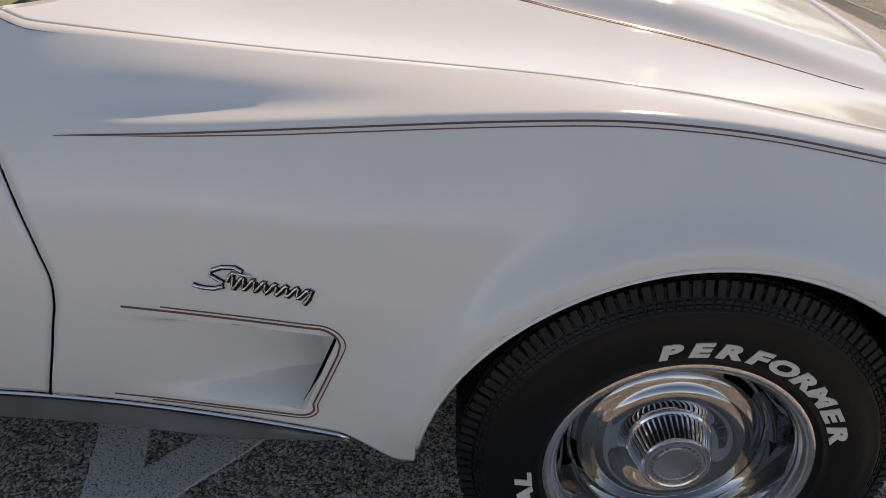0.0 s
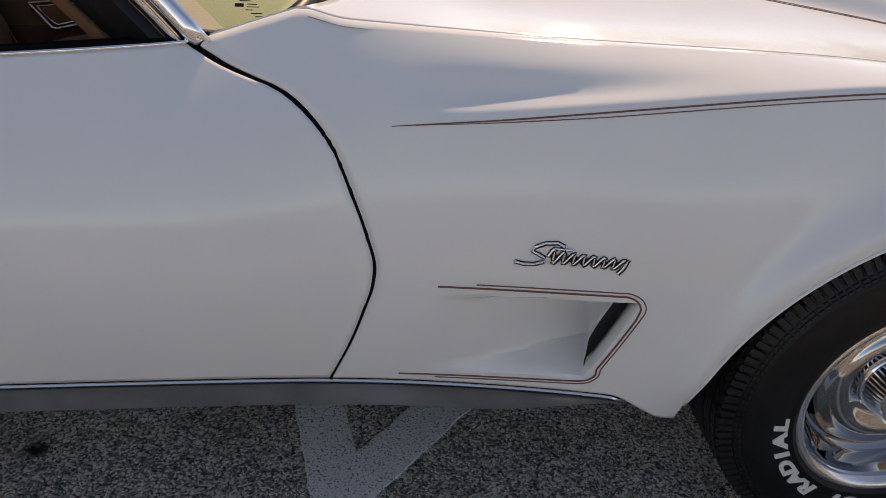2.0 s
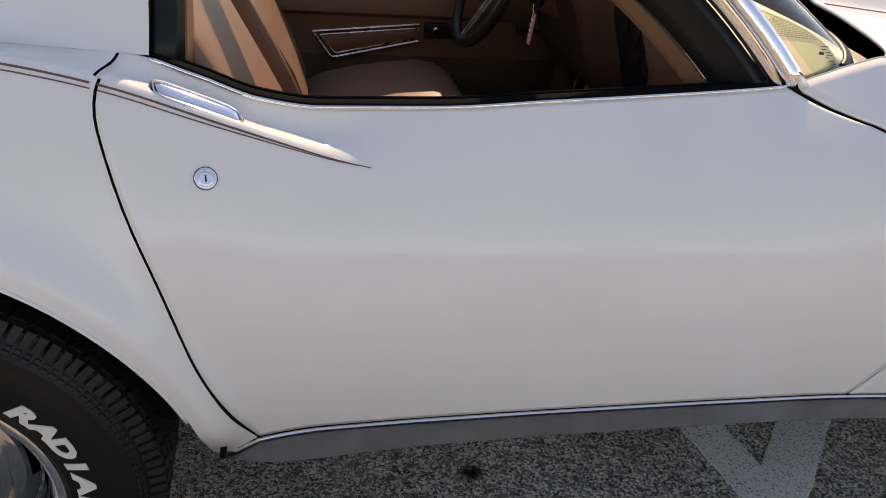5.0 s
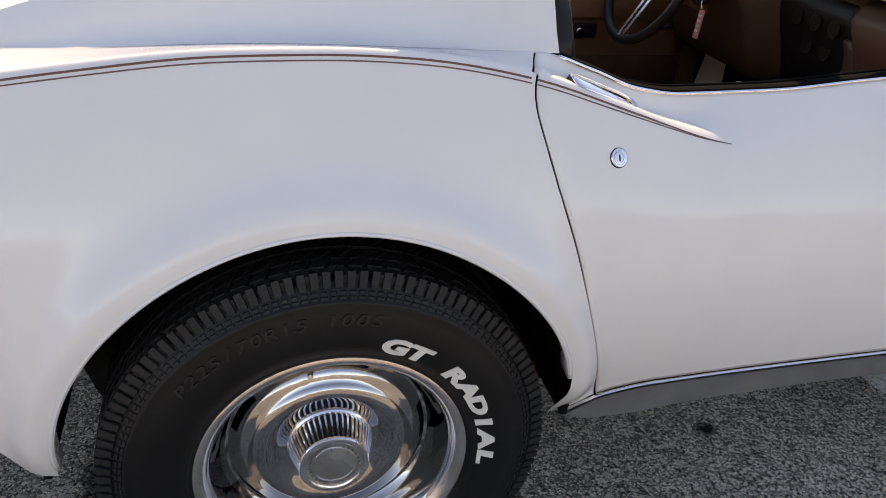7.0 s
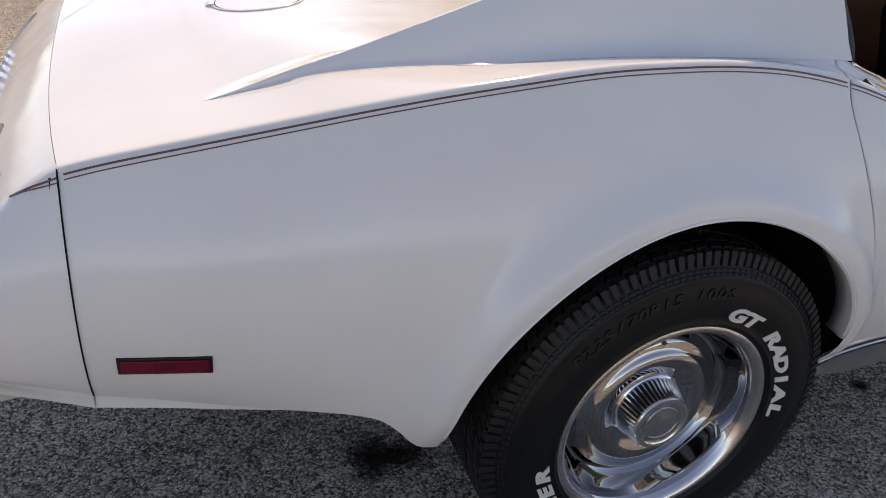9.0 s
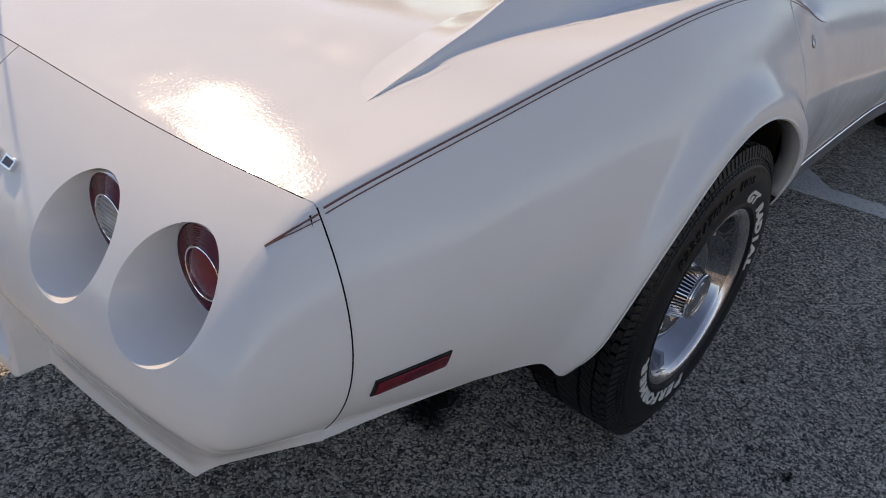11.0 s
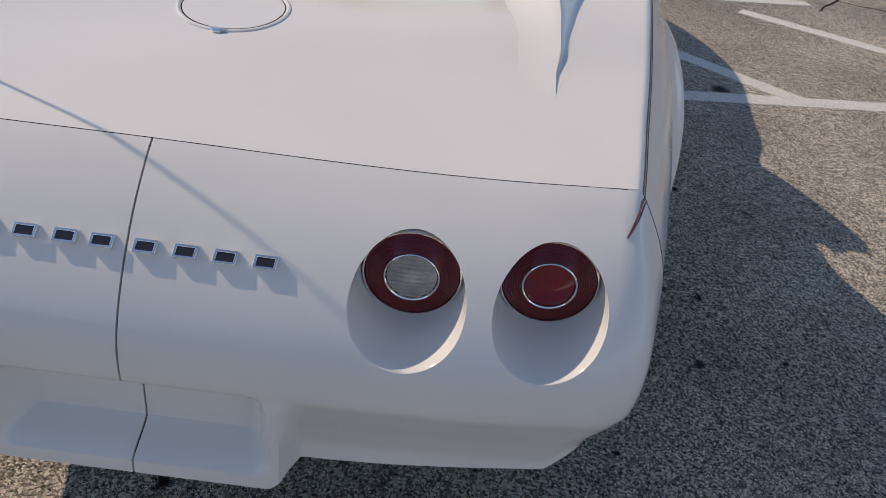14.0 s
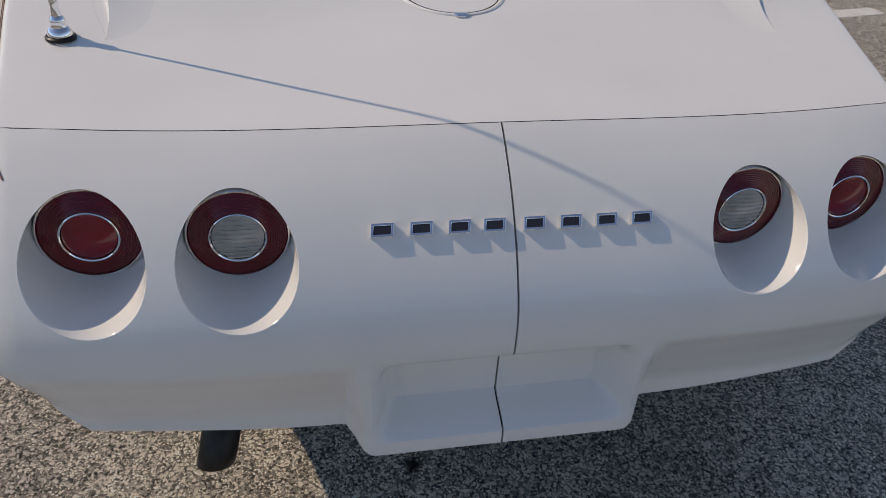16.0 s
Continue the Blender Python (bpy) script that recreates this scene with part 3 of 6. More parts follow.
def section(x):
    """The right side's cross section at x: arc length, y, z, and the length up to the crest."""
    iy, iz, cy, cz, wy, wz, ly = (float(f(x)) for f in (INNER_Y, INNER_Z, CREST_Y, CREST_Z, WIDE_Y, WIDE_Z, LOW_Y))
    lift = float(1 - step(0.42, 0.62, x) + step(1.6, 1.78, x))    # the crest is drawn a little proud, then rounded
    cy, cz = cy - 0.002 * lift, cz + 0.0028 * lift
    t = np.linspace(0, 1, 60)[:-1]
    crown = float(CROWN(x))
    ya, za = iy + (cy - iy) * t, iz + (cz - iz) * t + crown * (4 * t * (1 - t) if crown > 0 else 6.75 * t * (1 - t) ** 2) - 0.014 * float(step(1.60, 1.72, x) * (1 - step(1.76, 2.12, x))) * np.exp(-((t - 0.74) / 0.15) ** 2)
    zb = np.linspace(cz, 0.22, 240)
    up = np.clip((zb - wz) / (cz - wz), 0, 1)
    dn = np.clip((wz - zb) / (wz - 0.29), 0, 2)
    yb = np.where(zb > wz, wy + (cy - wy) * up**2, wy + (ly - wy) * dn**2)
    yb = smoothed(yb, 0.035 / (zb[0] - zb[1]))
    for ax, az, r in (REAR_ARCH, FRONT_ARCH):
        d = np.maximum(np.hypot(x - ax, np.maximum(zb - az, 0)) - r, 0)
        yb = yb - (0.032 * np.exp(-(np.maximum(d - 0.020, 0) / 0.033) ** 2) - 0.005 * np.clip(1 - d / 0.020, 0, 1)) * step(0.26, 0.42, zb)
    y, z = np.concatenate([ya, yb]), np.concatenate([za, zb])
    s = np.concatenate([[0], np.cumsum(np.hypot(np.diff(y), np.diff(z)))])
    su = np.arange(0, s[-1], 0.003)
    yu, zu = np.interp(su, s, y), np.interp(su, s, z)
    sig = float(SOFT(x)) / 0.003
    yu, zu = smoothed(yu, sig), smoothed(zu, sig)
    zu[0] = iz
    yu[0] = iy
    return su, yu, zu, s[59]


SECTIONS = {}


def cut(x):
    key = round(float(x), 4)
    if key not in SECTIONS:
        SECTIONS[key] = section(key)
    return SECTIONS[key]


def side_point(x, v, rows_top=0.2):
    """A point of the side; v from 0 at the inner top line, by rows_top at the crest, to 1 at the lower edge."""
    s, y, z, sc = cut(x)
    ic = int(np.searchsorted(s, sc))
    if v <= rows_top:
        q = sc * v / rows_top
        return float(np.interp(q, s, y)), float(np.interp(q, s, z))
    zt = max(z[ic] + (float(SILL(x)) - z[ic]) * (v - rows_top) / (1 - rows_top), float(bottom(x)))
    yy = float(np.interp(-zt, -z[ic:], y[ic:]))
    return yy, zt


def side_y(x, z):
    s, yy, zz, sc = cut(x)
    ic = int(np.searchsorted(s, sc))
    if z > zz[ic]:
        return float(yy[ic]) + min(z - float(zz[ic]), 0.004)
    return float(np.interp(-z, -zz[ic:], yy[ic:])) + float(vent_depth(x, z))


def side_normal(x, z, e=0.006):
    a = Vector((2 * e, side_y(x + e, z) - side_y(x - e, z), 0))
    b = Vector((0, side_y(x, z + e) - side_y(x, z - e), 2 * e))
    n = a.cross(b).normalized()
    return n if n.y < 0 else -n


def seam_x(line, v, x0):
    """Where a seam line x(z) meets the row v of the side."""
    x = x0
    for _ in range(12):
        y, z = side_point(x, v)
        x = 0.5 * x + 0.5 * float(line(z))
    return x


def rear_seam(v):
    """Rear edge of the door by row; over the ridge it runs straight across."""
    if v < 0.2:
        return 0.309 - 0.021 * v / 0.2
    return seam_x(DOOR_REAR, v, 0.38)


def front_seam(v):
    return seam_x(DOOR_FRONT, v, 1.45)


def seam_flare(v):
    """The gap in front of the door opens towards the windshield pillar."""
    return 0.0045 * float(1 - step(0.05, 0.28, v))


def panel(stations, rows, left=None, right=None, hold=None):
    """Grid of a side panel; left and right give the x of its bent ends, row by row; between hold's two x it is not bent."""
    P = np.zeros((len(rows), len(stations), 3))
    a, b = stations[0], stations[-1]
    for i, v in enumerate(rows):
        da = left(v) - a if left is not None else 0.0
        db = right(v) - b if right is not None else 0.0
        lo, hi = hold(v) if hold is not None else (0.5 * (a + b), 0.5 * (a + b))
        for j, x0 in enumerate(stations):
            x = x0 + db * max(0.0, (x0 - hi) / (b - hi)) + da * max(0.0, (lo - x0) / (lo - a))
            y, z = side_point(x, v)
            d = float(vent_depth(x, z))                   # the scoop runs on under its front lip
            P[i, j] = (x + 0.30 * d * float(step(-0.06, 0.0, x - 1.918 - (z - 0.40) * 0.38)), y + d, z)
    return P


def quarter_hold(v):
    """The part of the quarter panel that keeps its stations: up to the rear edge of the wheel arch."""
    cx, cz, r = REAR_ARCH
    z = side_point(0.33, v)[1] if v > 0.2 else 0.9
    z = min(z, 0.889 + (0.28 - 0.889) * (v - 0.2) / 0.8) if v > 0.2 else z
    hi = cx + math.sqrt(max(r * r - max(z - cz, 0.0) ** 2, 0.0))
    return -0.55, min(hi + 0.002, 0.381)


def quarter_rear(v):
    """Rear end of the quarter panel: along the deck's edge over the shelf, upright below the crest."""
    return deck_edge(0.545 + 0.113 * v / 0.2) if v < 0.2 else deck_edge(0.658)


GAP = 0.0018
TOP_ROWS = list(np.linspace(0, 0.186, 12)) + [0.192, 0.196, 0.2]
ROWS = TOP_ROWS + [0.204, 0.209] + list(0.2 + 0.8 * np.linspace(0, 1, 47)[1:])
FINE_ROWS = TOP_ROWS + [0.204] + list(0.2 + 0.8 * np.linspace(0, 1, 91)[1:])


def arch_stations(lo, hi, arch, n):
    cx, _, r = arch
    xs = list(np.linspace(lo, hi, n))
    for k in range(40):
        t = math.pi * k / 39
        xs.append(cx + r * math.cos(t) * 0.9999)
    xs += [cx - r - 0.0005, cx + r + 0.0005]
    xs = sorted(x for x in xs if lo <= x <= hi)
    out = [xs[0]]
    for x in xs[1:]:
        if x - out[-1] > 0.0006:
            out.append(x)
    out[-1] = hi
    return out


DECK_MID = knots((-0.93, 0.797), (-0.8, 0.822), (-0.627, 0.848), (-0.4, 0.868), (-0.1, 0.880), (0.15, 0.885))
def deck_height(x, y):
    """The deck out to the crest, behind the tips of the sail panels."""
    ay = abs(y)
    iy, cy = -float(INNER_Y(x)), -float(CREST_Y(x)) + 0.003
    iz, cz, mid = float(INNER_Z(x)), float(CREST_Z(x)) + 0.004, float(DECK_MID(x))
    k = (cz - iz) / (cy - iy)
    if ay > iy:
        t = min(1.0, (ay - iy) / (cy - iy))
        return iz + k * (ay - iy) + float(CROWN(x)) * 4 * t * (1 - t)
    t, d = ay / iy, iz - mid
    return mid + (3 * d - k * iy) * t * t + (k * iy - 2 * d) * t**3


quarter_grid = panel(arch_stations(-0.8895, 0.49, REAR_ARCH, 120), ROWS, left=quarter_rear, right=lambda v: rear_seam(v) - GAP, hold=quarter_hold)
for row in quarter_grid:                                  # the shelf falls with the deck towards the rear edge
    for q in row:
        if q[0] < -0.86 and abs(q[1]) < 0.655 and q[2] > 0.78:
            q[2] = min(q[2], deck_height(max(q[0], -0.90), abs(q[1])) - 0.25 * max(0.0, -0.90 - q[0]))
door_grid = panel(list(np.linspace(0.38, 1.45, 110)), ROWS, left=lambda v: rear_seam(v) + GAP, right=lambda v: front_seam(v) - GAP - 0.0008 - seam_flare(v))
fender_st = []
for x in sorted(list(np.linspace(1.6, 1.88, 42)) + list(np.linspace(1.883, 1.995, 56)) +  arch_stations(1.45, 3.38, FRONT_ARCH, 110)):
    if not fender_st or x - fender_st[-1] > 0.0012:
        fender_st.append(x)
fender_grid = panel(fender_st, FINE_ROWS, left=lambda v: front_seam(v) + GAP + 0.0008 + 0.6 * seam_flare(v), hold=lambda v: (2.04, 3.0))
for mir in (False, True):
    sheet("quarter_panel", quarter_grid, PAINT, car, (0, -1, 0.2), "white rear quarter panel with a flared wheel arch", mirror=mir, solid=0)
    sheet("door", door_grid, PAINT, car, (0, -1, 0.2), "white closed door with a brown pinstripe", mirror=mir)
    sheet("front_fender", fender_grid, PAINT, car, (0, -1, 0.2), "white front fender with a side vent", mirror=mir)


def seal(name, line, mir):
    """Black seal set behind a seam of the side."""
    P = []
    for v in np.linspace(0.0, 0.995, 60):
        x = line(v)
        row = []
        for dx, d in ((-0.016, 0.012), (-0.016, 0.007), (0.016, 0.007), (0.016, 0.012)):
            y, z = side_point(x + dx, v)
            ya, za = side_point(x + dx, min(1.0, v + 0.01))
            yb, zb = side_point(x + dx, max(0.0, v - 0.01))
            n = Vector((0, za - zb, -(ya - yb))).normalized()
            n = n if n.z - n.y > 0 else -n
            row.append((x + dx, y - n.y * d, z - n.z * d))
        P.append(row)
    sheet(name, P, GROOVE, car, (0, -1, 0), mirror=mir, solid=0)


for mir in (False, True):                                 # turned-under lip of the quarter panel behind the wheel
    P = []
    for x in np.linspace(quarter_rear(0.5), -0.56, 40):
        z = float(SILL(x))
        y, d = side_y(x, z + 0.001), 0.0255 * (1 - (x + 0.89) / 0.33) ** 1.1
        P.append([(x, y + 0.0005, z + 0.0015), (x, y + 0.0025, z - 0.25 * d), (x, y + 0.004, z - d), (x, y + 0.030, z - d + 0.002)])
    sheet("quarter_lip", P, PAINT, car, (0, -1, 0), mirror=mir, solid=0)
for mir in (False, True):
    seal("door_seal", rear_seam, mir)
    seal("door_seal", front_seam, mir)


# arch lips: a rolled edge round each wheel opening
def arch_lip(arch, x0, x1, mir):
    P = []
    cx, cz, r = arch
    t0, t1 = math.acos(np.clip((x0 - cx) / r, -1, 1)), math.acos(np.clip((x1 - cx) / r, -1, 1))
    for t in np.linspace(t0, t1, 80):
        x, z = cx + r * math.cos(t), cz + r * math.sin(t)
        y = side_y(x, z)
        o = Vector((math.cos(t), 0, math.sin(t)))
        row = []
        for da, dy in ((0.001, -0.001), (-0.004, -0.0015), (-0.007, 0.002), (-0.007, 0.010), (-0.003, 0.045)):
            row.append((x + o.x * da, y + dy, z + o.z * da))
        P.append(row)
    sheet("wheel_arch_lip", P, PAINT, car, (0, -1, -0.3), mirror=mir, solid=0.003)


for mir in (False, True):
    arch_lip(REAR_ARCH, -0.3925, 0.374, mir)
    arch_lip(FRONT_ARCH, 2.088, 2.893, mir)


# ---------------- tail cover ----------------
EDGE_Y = knots((0.30, 0.62), (0.39, 0.622), (0.47, 0.650), (0.505, 0.676), (0.53, 0.694), (0.60, 0.700), (0.70, 0.682), (0.75, 0.663), (0.797, 0.653))


def tail_x(y, z):
    """The rear face: how far back it lies at y, z."""
    y = abs(y)
    x = float(TAIL_X(z)) + 0.032 * (y / 0.66) ** (4.2 - 1.6 * float(step(0.70, 0.79, z)))
    if z < 0.53:                                          # pocket for the plate, with its frame
        inside = float((1 - step(0.156, 0.200, y)) * step(0.370, 0.404, z) * (1 - step(0.486, 0.526, z)))
        frame_w = float(1 - step(0.205, 0.235, y))
        proud = -1.108 - 0.002 * (z - 0.35)
        x = x + (proud - x) * frame_w * float(1 - step(0.50, 0.53, z))
        x = x + (-1.045 + 0.02 * (z - 0.38) - x) * inside
    return x


def tail_bottom(y):
    y = abs(y)
    return 0.348 + 0.026 * float(step(0.192, 0.236, y)) + 0.016 * float(step(0.236, 0.60, y))


def deck_rim_z(y):
    """Height of the deck's rear edge at y."""
    ay = min(abs(y), 0.655)
    return deck_height(-0.90, ay) - 0.25 * max(0.0, -0.90 - deck_edge(ay))


CORNER_Z = side_point(-0.889, 0.2)[1]


def tail_half(mir):
    verts, faces, index = [], [], {}

    def vert(y, z):
        key = (round(y, 5), round(z, 5))
        if key not in index:
            index[key] = len(verts)
            lim = 0.640
            yy = y if z > 0.55 else y * (1 - 0.075 * float(1 - step(0.38, 0.55, z)) * (y / lim) ** 2)
            zz = z
            if z < 0.5301:                                # rows below the break line follow the lower edge
                f = (0.53 - z) / 0.18
                zz = 0.53 + (tail_bottom(yy) - 0.53) * f
            xx = tail_x(yy, zz)
            if z > 0.757:                                 # the top rows rise to the deck's edge
                zz = 0.757 + (z - 0.757) / 0.039 * (deck_rim_z(yy) - 0.0006 - 0.757)
            verts.append((xx, -yy, zz))
        return index[key]

    n = 14
    holes = ((0.280, 0.450, 0.3655), (0.470, 0.636, 0.552))
    z0, z1, hz, hr = 0.572, 0.757, 0.6705, 0.0765
    ylines = sorted(set([0.0015] + list(np.round(np.linspace(0.02, 0.28, 24), 5)) + [round(0.28 + 0.17 * k / n, 5) for k in range(n + 1)]
                        + [0.460, 0.640] + [round(0.470 + 0.166 * k / n, 5) for k in range(n + 1)]))
    zmain = [round(z0 + (z1 - z0) * k / n, 5) for k in range(n + 1)]
    ztop = [0.757, 0.768, 0.778, 0.786, 0.792, 0.796]
    zlow = [round(0.53 - 0.18 * k / 30, 5) for k in range(31)][::-1]
    zgap = [0.53, 0.537, 0.545, 0.555, 0.565, 0.572]
    zlines = sorted(set(zlow + zgap + zmain + ztop))
    for i in range(len(zlines) - 1):
        for j in range(len(ylines) - 1):
            yc, zc = (ylines[j] + ylines[j + 1]) / 2, (zlines[i] + zlines[i + 1]) / 2
            if z0 < zc < z1 and any(a < yc < b for a, b, _ in holes):
                continue
            faces.append((vert(ylines[j], zlines[i]), vert(ylines[j + 1], zlines[i]), vert(ylines[j + 1], zlines[i + 1]), vert(ylines[j], zlines[i + 1])))
    for a, b, hy in holes:                                # square cell to round tunnel mouth
        rim = [(a + (b - a) * k / n, z0) for k in range(n)] + [(b, z0 + (z1 - z0) * k / n) for k in range(n)]
        rim += [(b - (b - a) * k / n, z1) for k in range(n)] + [(a, z1 - (z1 - z0) * k / n) for k in range(n)]
        rim = [(round(p, 5), round(q, 5)) for p, q in rim]
        prev = [vert(*p) for p in rim]
        rings = 5
        for r in range(1, rings + 1):
            cur = []
            for p in rim:
                t = math.atan2(p[1] - hz, p[0] - hy)
                c = (hy + hr * math.cos(t), hz + hr * math.sin(t))
                f = r / rings
                cur.append(vert(p[0] + (c[0] - p[0]) * f, p[1] + (c[1] - p[1]) * f))
            for k in range(len(rim)):
                k2 = (k + 1) % len(rim)
                faces.append((prev[k], prev[k2], cur[k2], cur[k]))
            prev = cur
        mouth = [Vector(verts[i]) for i in prev]           # tunnel walls run straight forward to the lamp
        rise = 0.009 if hy > 0.5 else 0.006
        for f, back in ((0.993, None), (0.984, None), (0.905, -0.956 if hy > 0.5 else -0.974)):
            ring = []
            for q in mouth:
                c = Vector((0, -hy, hz))
                up = rise if back is not None else 0.0
                xx = back if back is not None else q.x + (0.0012 if f > 0.99 else 0.005)
                xx = max(xx, q.x)
                ring.append(len(verts))
                verts.append((xx, c.y + (q.y - c.y) * f, c.z + up + (q.z - c.z) * f))
            for k in range(len(ring)):
                k2 = (k + 1) % len(ring)
                faces.append((prev[k], prev[k2], ring[k2], ring[k]))
            prev = ring
    # corner and side, from the rear face to the seam with the quarter panel
    ncol = 22
    col = {}
    for i, z in enumerate(zlines):
        e = Vector(verts[vert(0.640, z)])
        zz = e.z
        sx = deck_edge(0.658) - 0.0018
        if z >= 0.53:                                     # rows fall towards the seam, down to the crease
            g = (z - 0.53) / 0.266
            zs, zc = 0.449 + (CORNER_Z - 0.449) * g, 0.505 + (CORNER_Z + 0.001 - 0.505) * g
            target = Vector((sx, side_y(-0.888, zs), zs))
        else:
            f = (0.53 - z) / 0.18
            zs, zc = 0.449 - 0.0255 * f, 0.505 - 0.048 * f
            target = Vector((sx, side_y(-0.888, 0.450) + 0.004 * f, zs))
        cy = -float(EDGE_Y(zc))
        corner = Vector((tail_x(cy, min(zc, 0.796)) + 0.004, cy, zc))
        a = e
        for k in range(1, ncol + 1):
            t = k / ncol
            # rounded by a rational curve pulled to the corner
            w = 3.2
            p = (a * (1 - t) ** 2 + corner * (2 * w * t * (1 - t)) + target * t * t) / ((1 - t) ** 2 + 2 * w * t * (1 - t) + t * t)
            col[(i, k)] = len(verts)
            verts.append(tuple(p))
        col[(i, 0)] = vert(0.640, z)
    for i in range(len(zlines) - 1):
        for k in range(ncol):
            faces.append((col[(i, k)], col[(i, k + 1)], col[(i + 1, k + 1)], col[(i + 1, k)]))
    # turned-in edges at the middle seam and along the bottom
    for chain, off in (([vert(0.0015, z) for z in zlines], (0.018, 0, 0)),
                       ([vert(y, zlines[0]) for y in ylines] + [col[(0, k)] for k in range(1, ncol + 1)], (0.05, 0, 0.006)),
                       ([vert(y, zlines[-1]) for y in ylines] + [col[(len(zlines) - 1, k)] for k in range(1, ncol + 1)], (0.012, 0, -0.016))):
        low = []
        for c in chain:
            low.append(len(verts))
            verts.append(tuple(Vector(verts[c]) + Vector(off)))
        for k in range(len(chain) - 1):
            faces.append((chain[k], chain[k + 1], low[k + 1], low[k]))
    V = np.array(verts)
    if mir:
        V = V * np.array([1, -1, 1])
    bm = bmesh.new()
    bv = [bm.verts.new(v) for v in V]
    for f in faces:
        if len(set(f)) == len(f):
            try:
                bm.faces.new([bv[i] for i in f])
            except ValueError:
                pass
    bmesh.ops.recalc_face_normals(bm, faces=bm.faces)
    f0 = max(bm.faces, key=lambda f: f.calc_area())
    if f0.normal.x > 0:
        bmesh.ops.reverse_faces(bm, faces=bm.faces)
    part("bumper_cover", bm, PAINT, car, "white moulded rear bumper cover half with round light tunnels", sharp=38)


tail_half(False)
tail_half(True)
P = [[(tail_x(0, z) + 0.012, s, z) for s in (-0.012, 0.012)] for z in np.linspace(0.353, 0.795, 60)]
sheet("cover_seal", P, GROOVE, car, (-1, 0, 0), solid=0)


# ---------------- upper panels ----------------
P = []
for u in np.linspace(0, 1, 70) ** 1.3:
    row = []
    for s in np.linspace(-1, 1, 61):
        x0 = deck_edge(0.545 * min(1.0, abs(s)))
        x = x0 + (0.12 - x0) * u
        xc = max(x, -0.90)
        ay = abs(s) * -float(INNER_Y(xc))
        row.append((x, math.copysign(ay, s), deck_height(xc, ay) - 0.25 * max(0.0, -0.90 - x)))
    P.append(row)
sheet("rear_deck", P, PAINT, car, (0, 0, 1), "white rear deck between the sail panels", solid=0)
for mir in (False, True):                                 # dark bead in the seam between cover and quarter panel
    pts, nrm = [], []
    for z in list(np.linspace(0.45, CORNER_Z - 0.004, 30)):
        nv = side_normal(-0.888, z)
        p = Vector((deck_edge(0.658) - 0.0009, side_y(-0.889, z), z)) + nv * 0.0003
        if mir:
            p.y, nv = -p.y, Vector((nv.x, -nv.y, nv.z))
        pts.append(p)
        nrm.append(nv)
    ribbon("cover_seal", pts, nrm, 0.0020, GROOVE, car, "", 0.0006)
for mir in (False, True):
    P = [[(deck_edge(0.658) + dx, side_y(-0.888, z) + 0.006, z) for dx in (-0.012, 0.010)] for z in np.linspace(0.45, 0.784, 30)]
    sheet("cover_seal", P, GROOVE, car, (0, -1, 0), mirror=mir, solid=0)
P = [[(deck_edge(y) - 0.003 + d, y, deck_rim_z(y) - 0.008) for d in (-0.008, 0.012)] for y in np.linspace(-0.650, 0.650, 60)]
sheet("deck_seal", P, GROOVE, car, (0, 0, 1), solid=0)

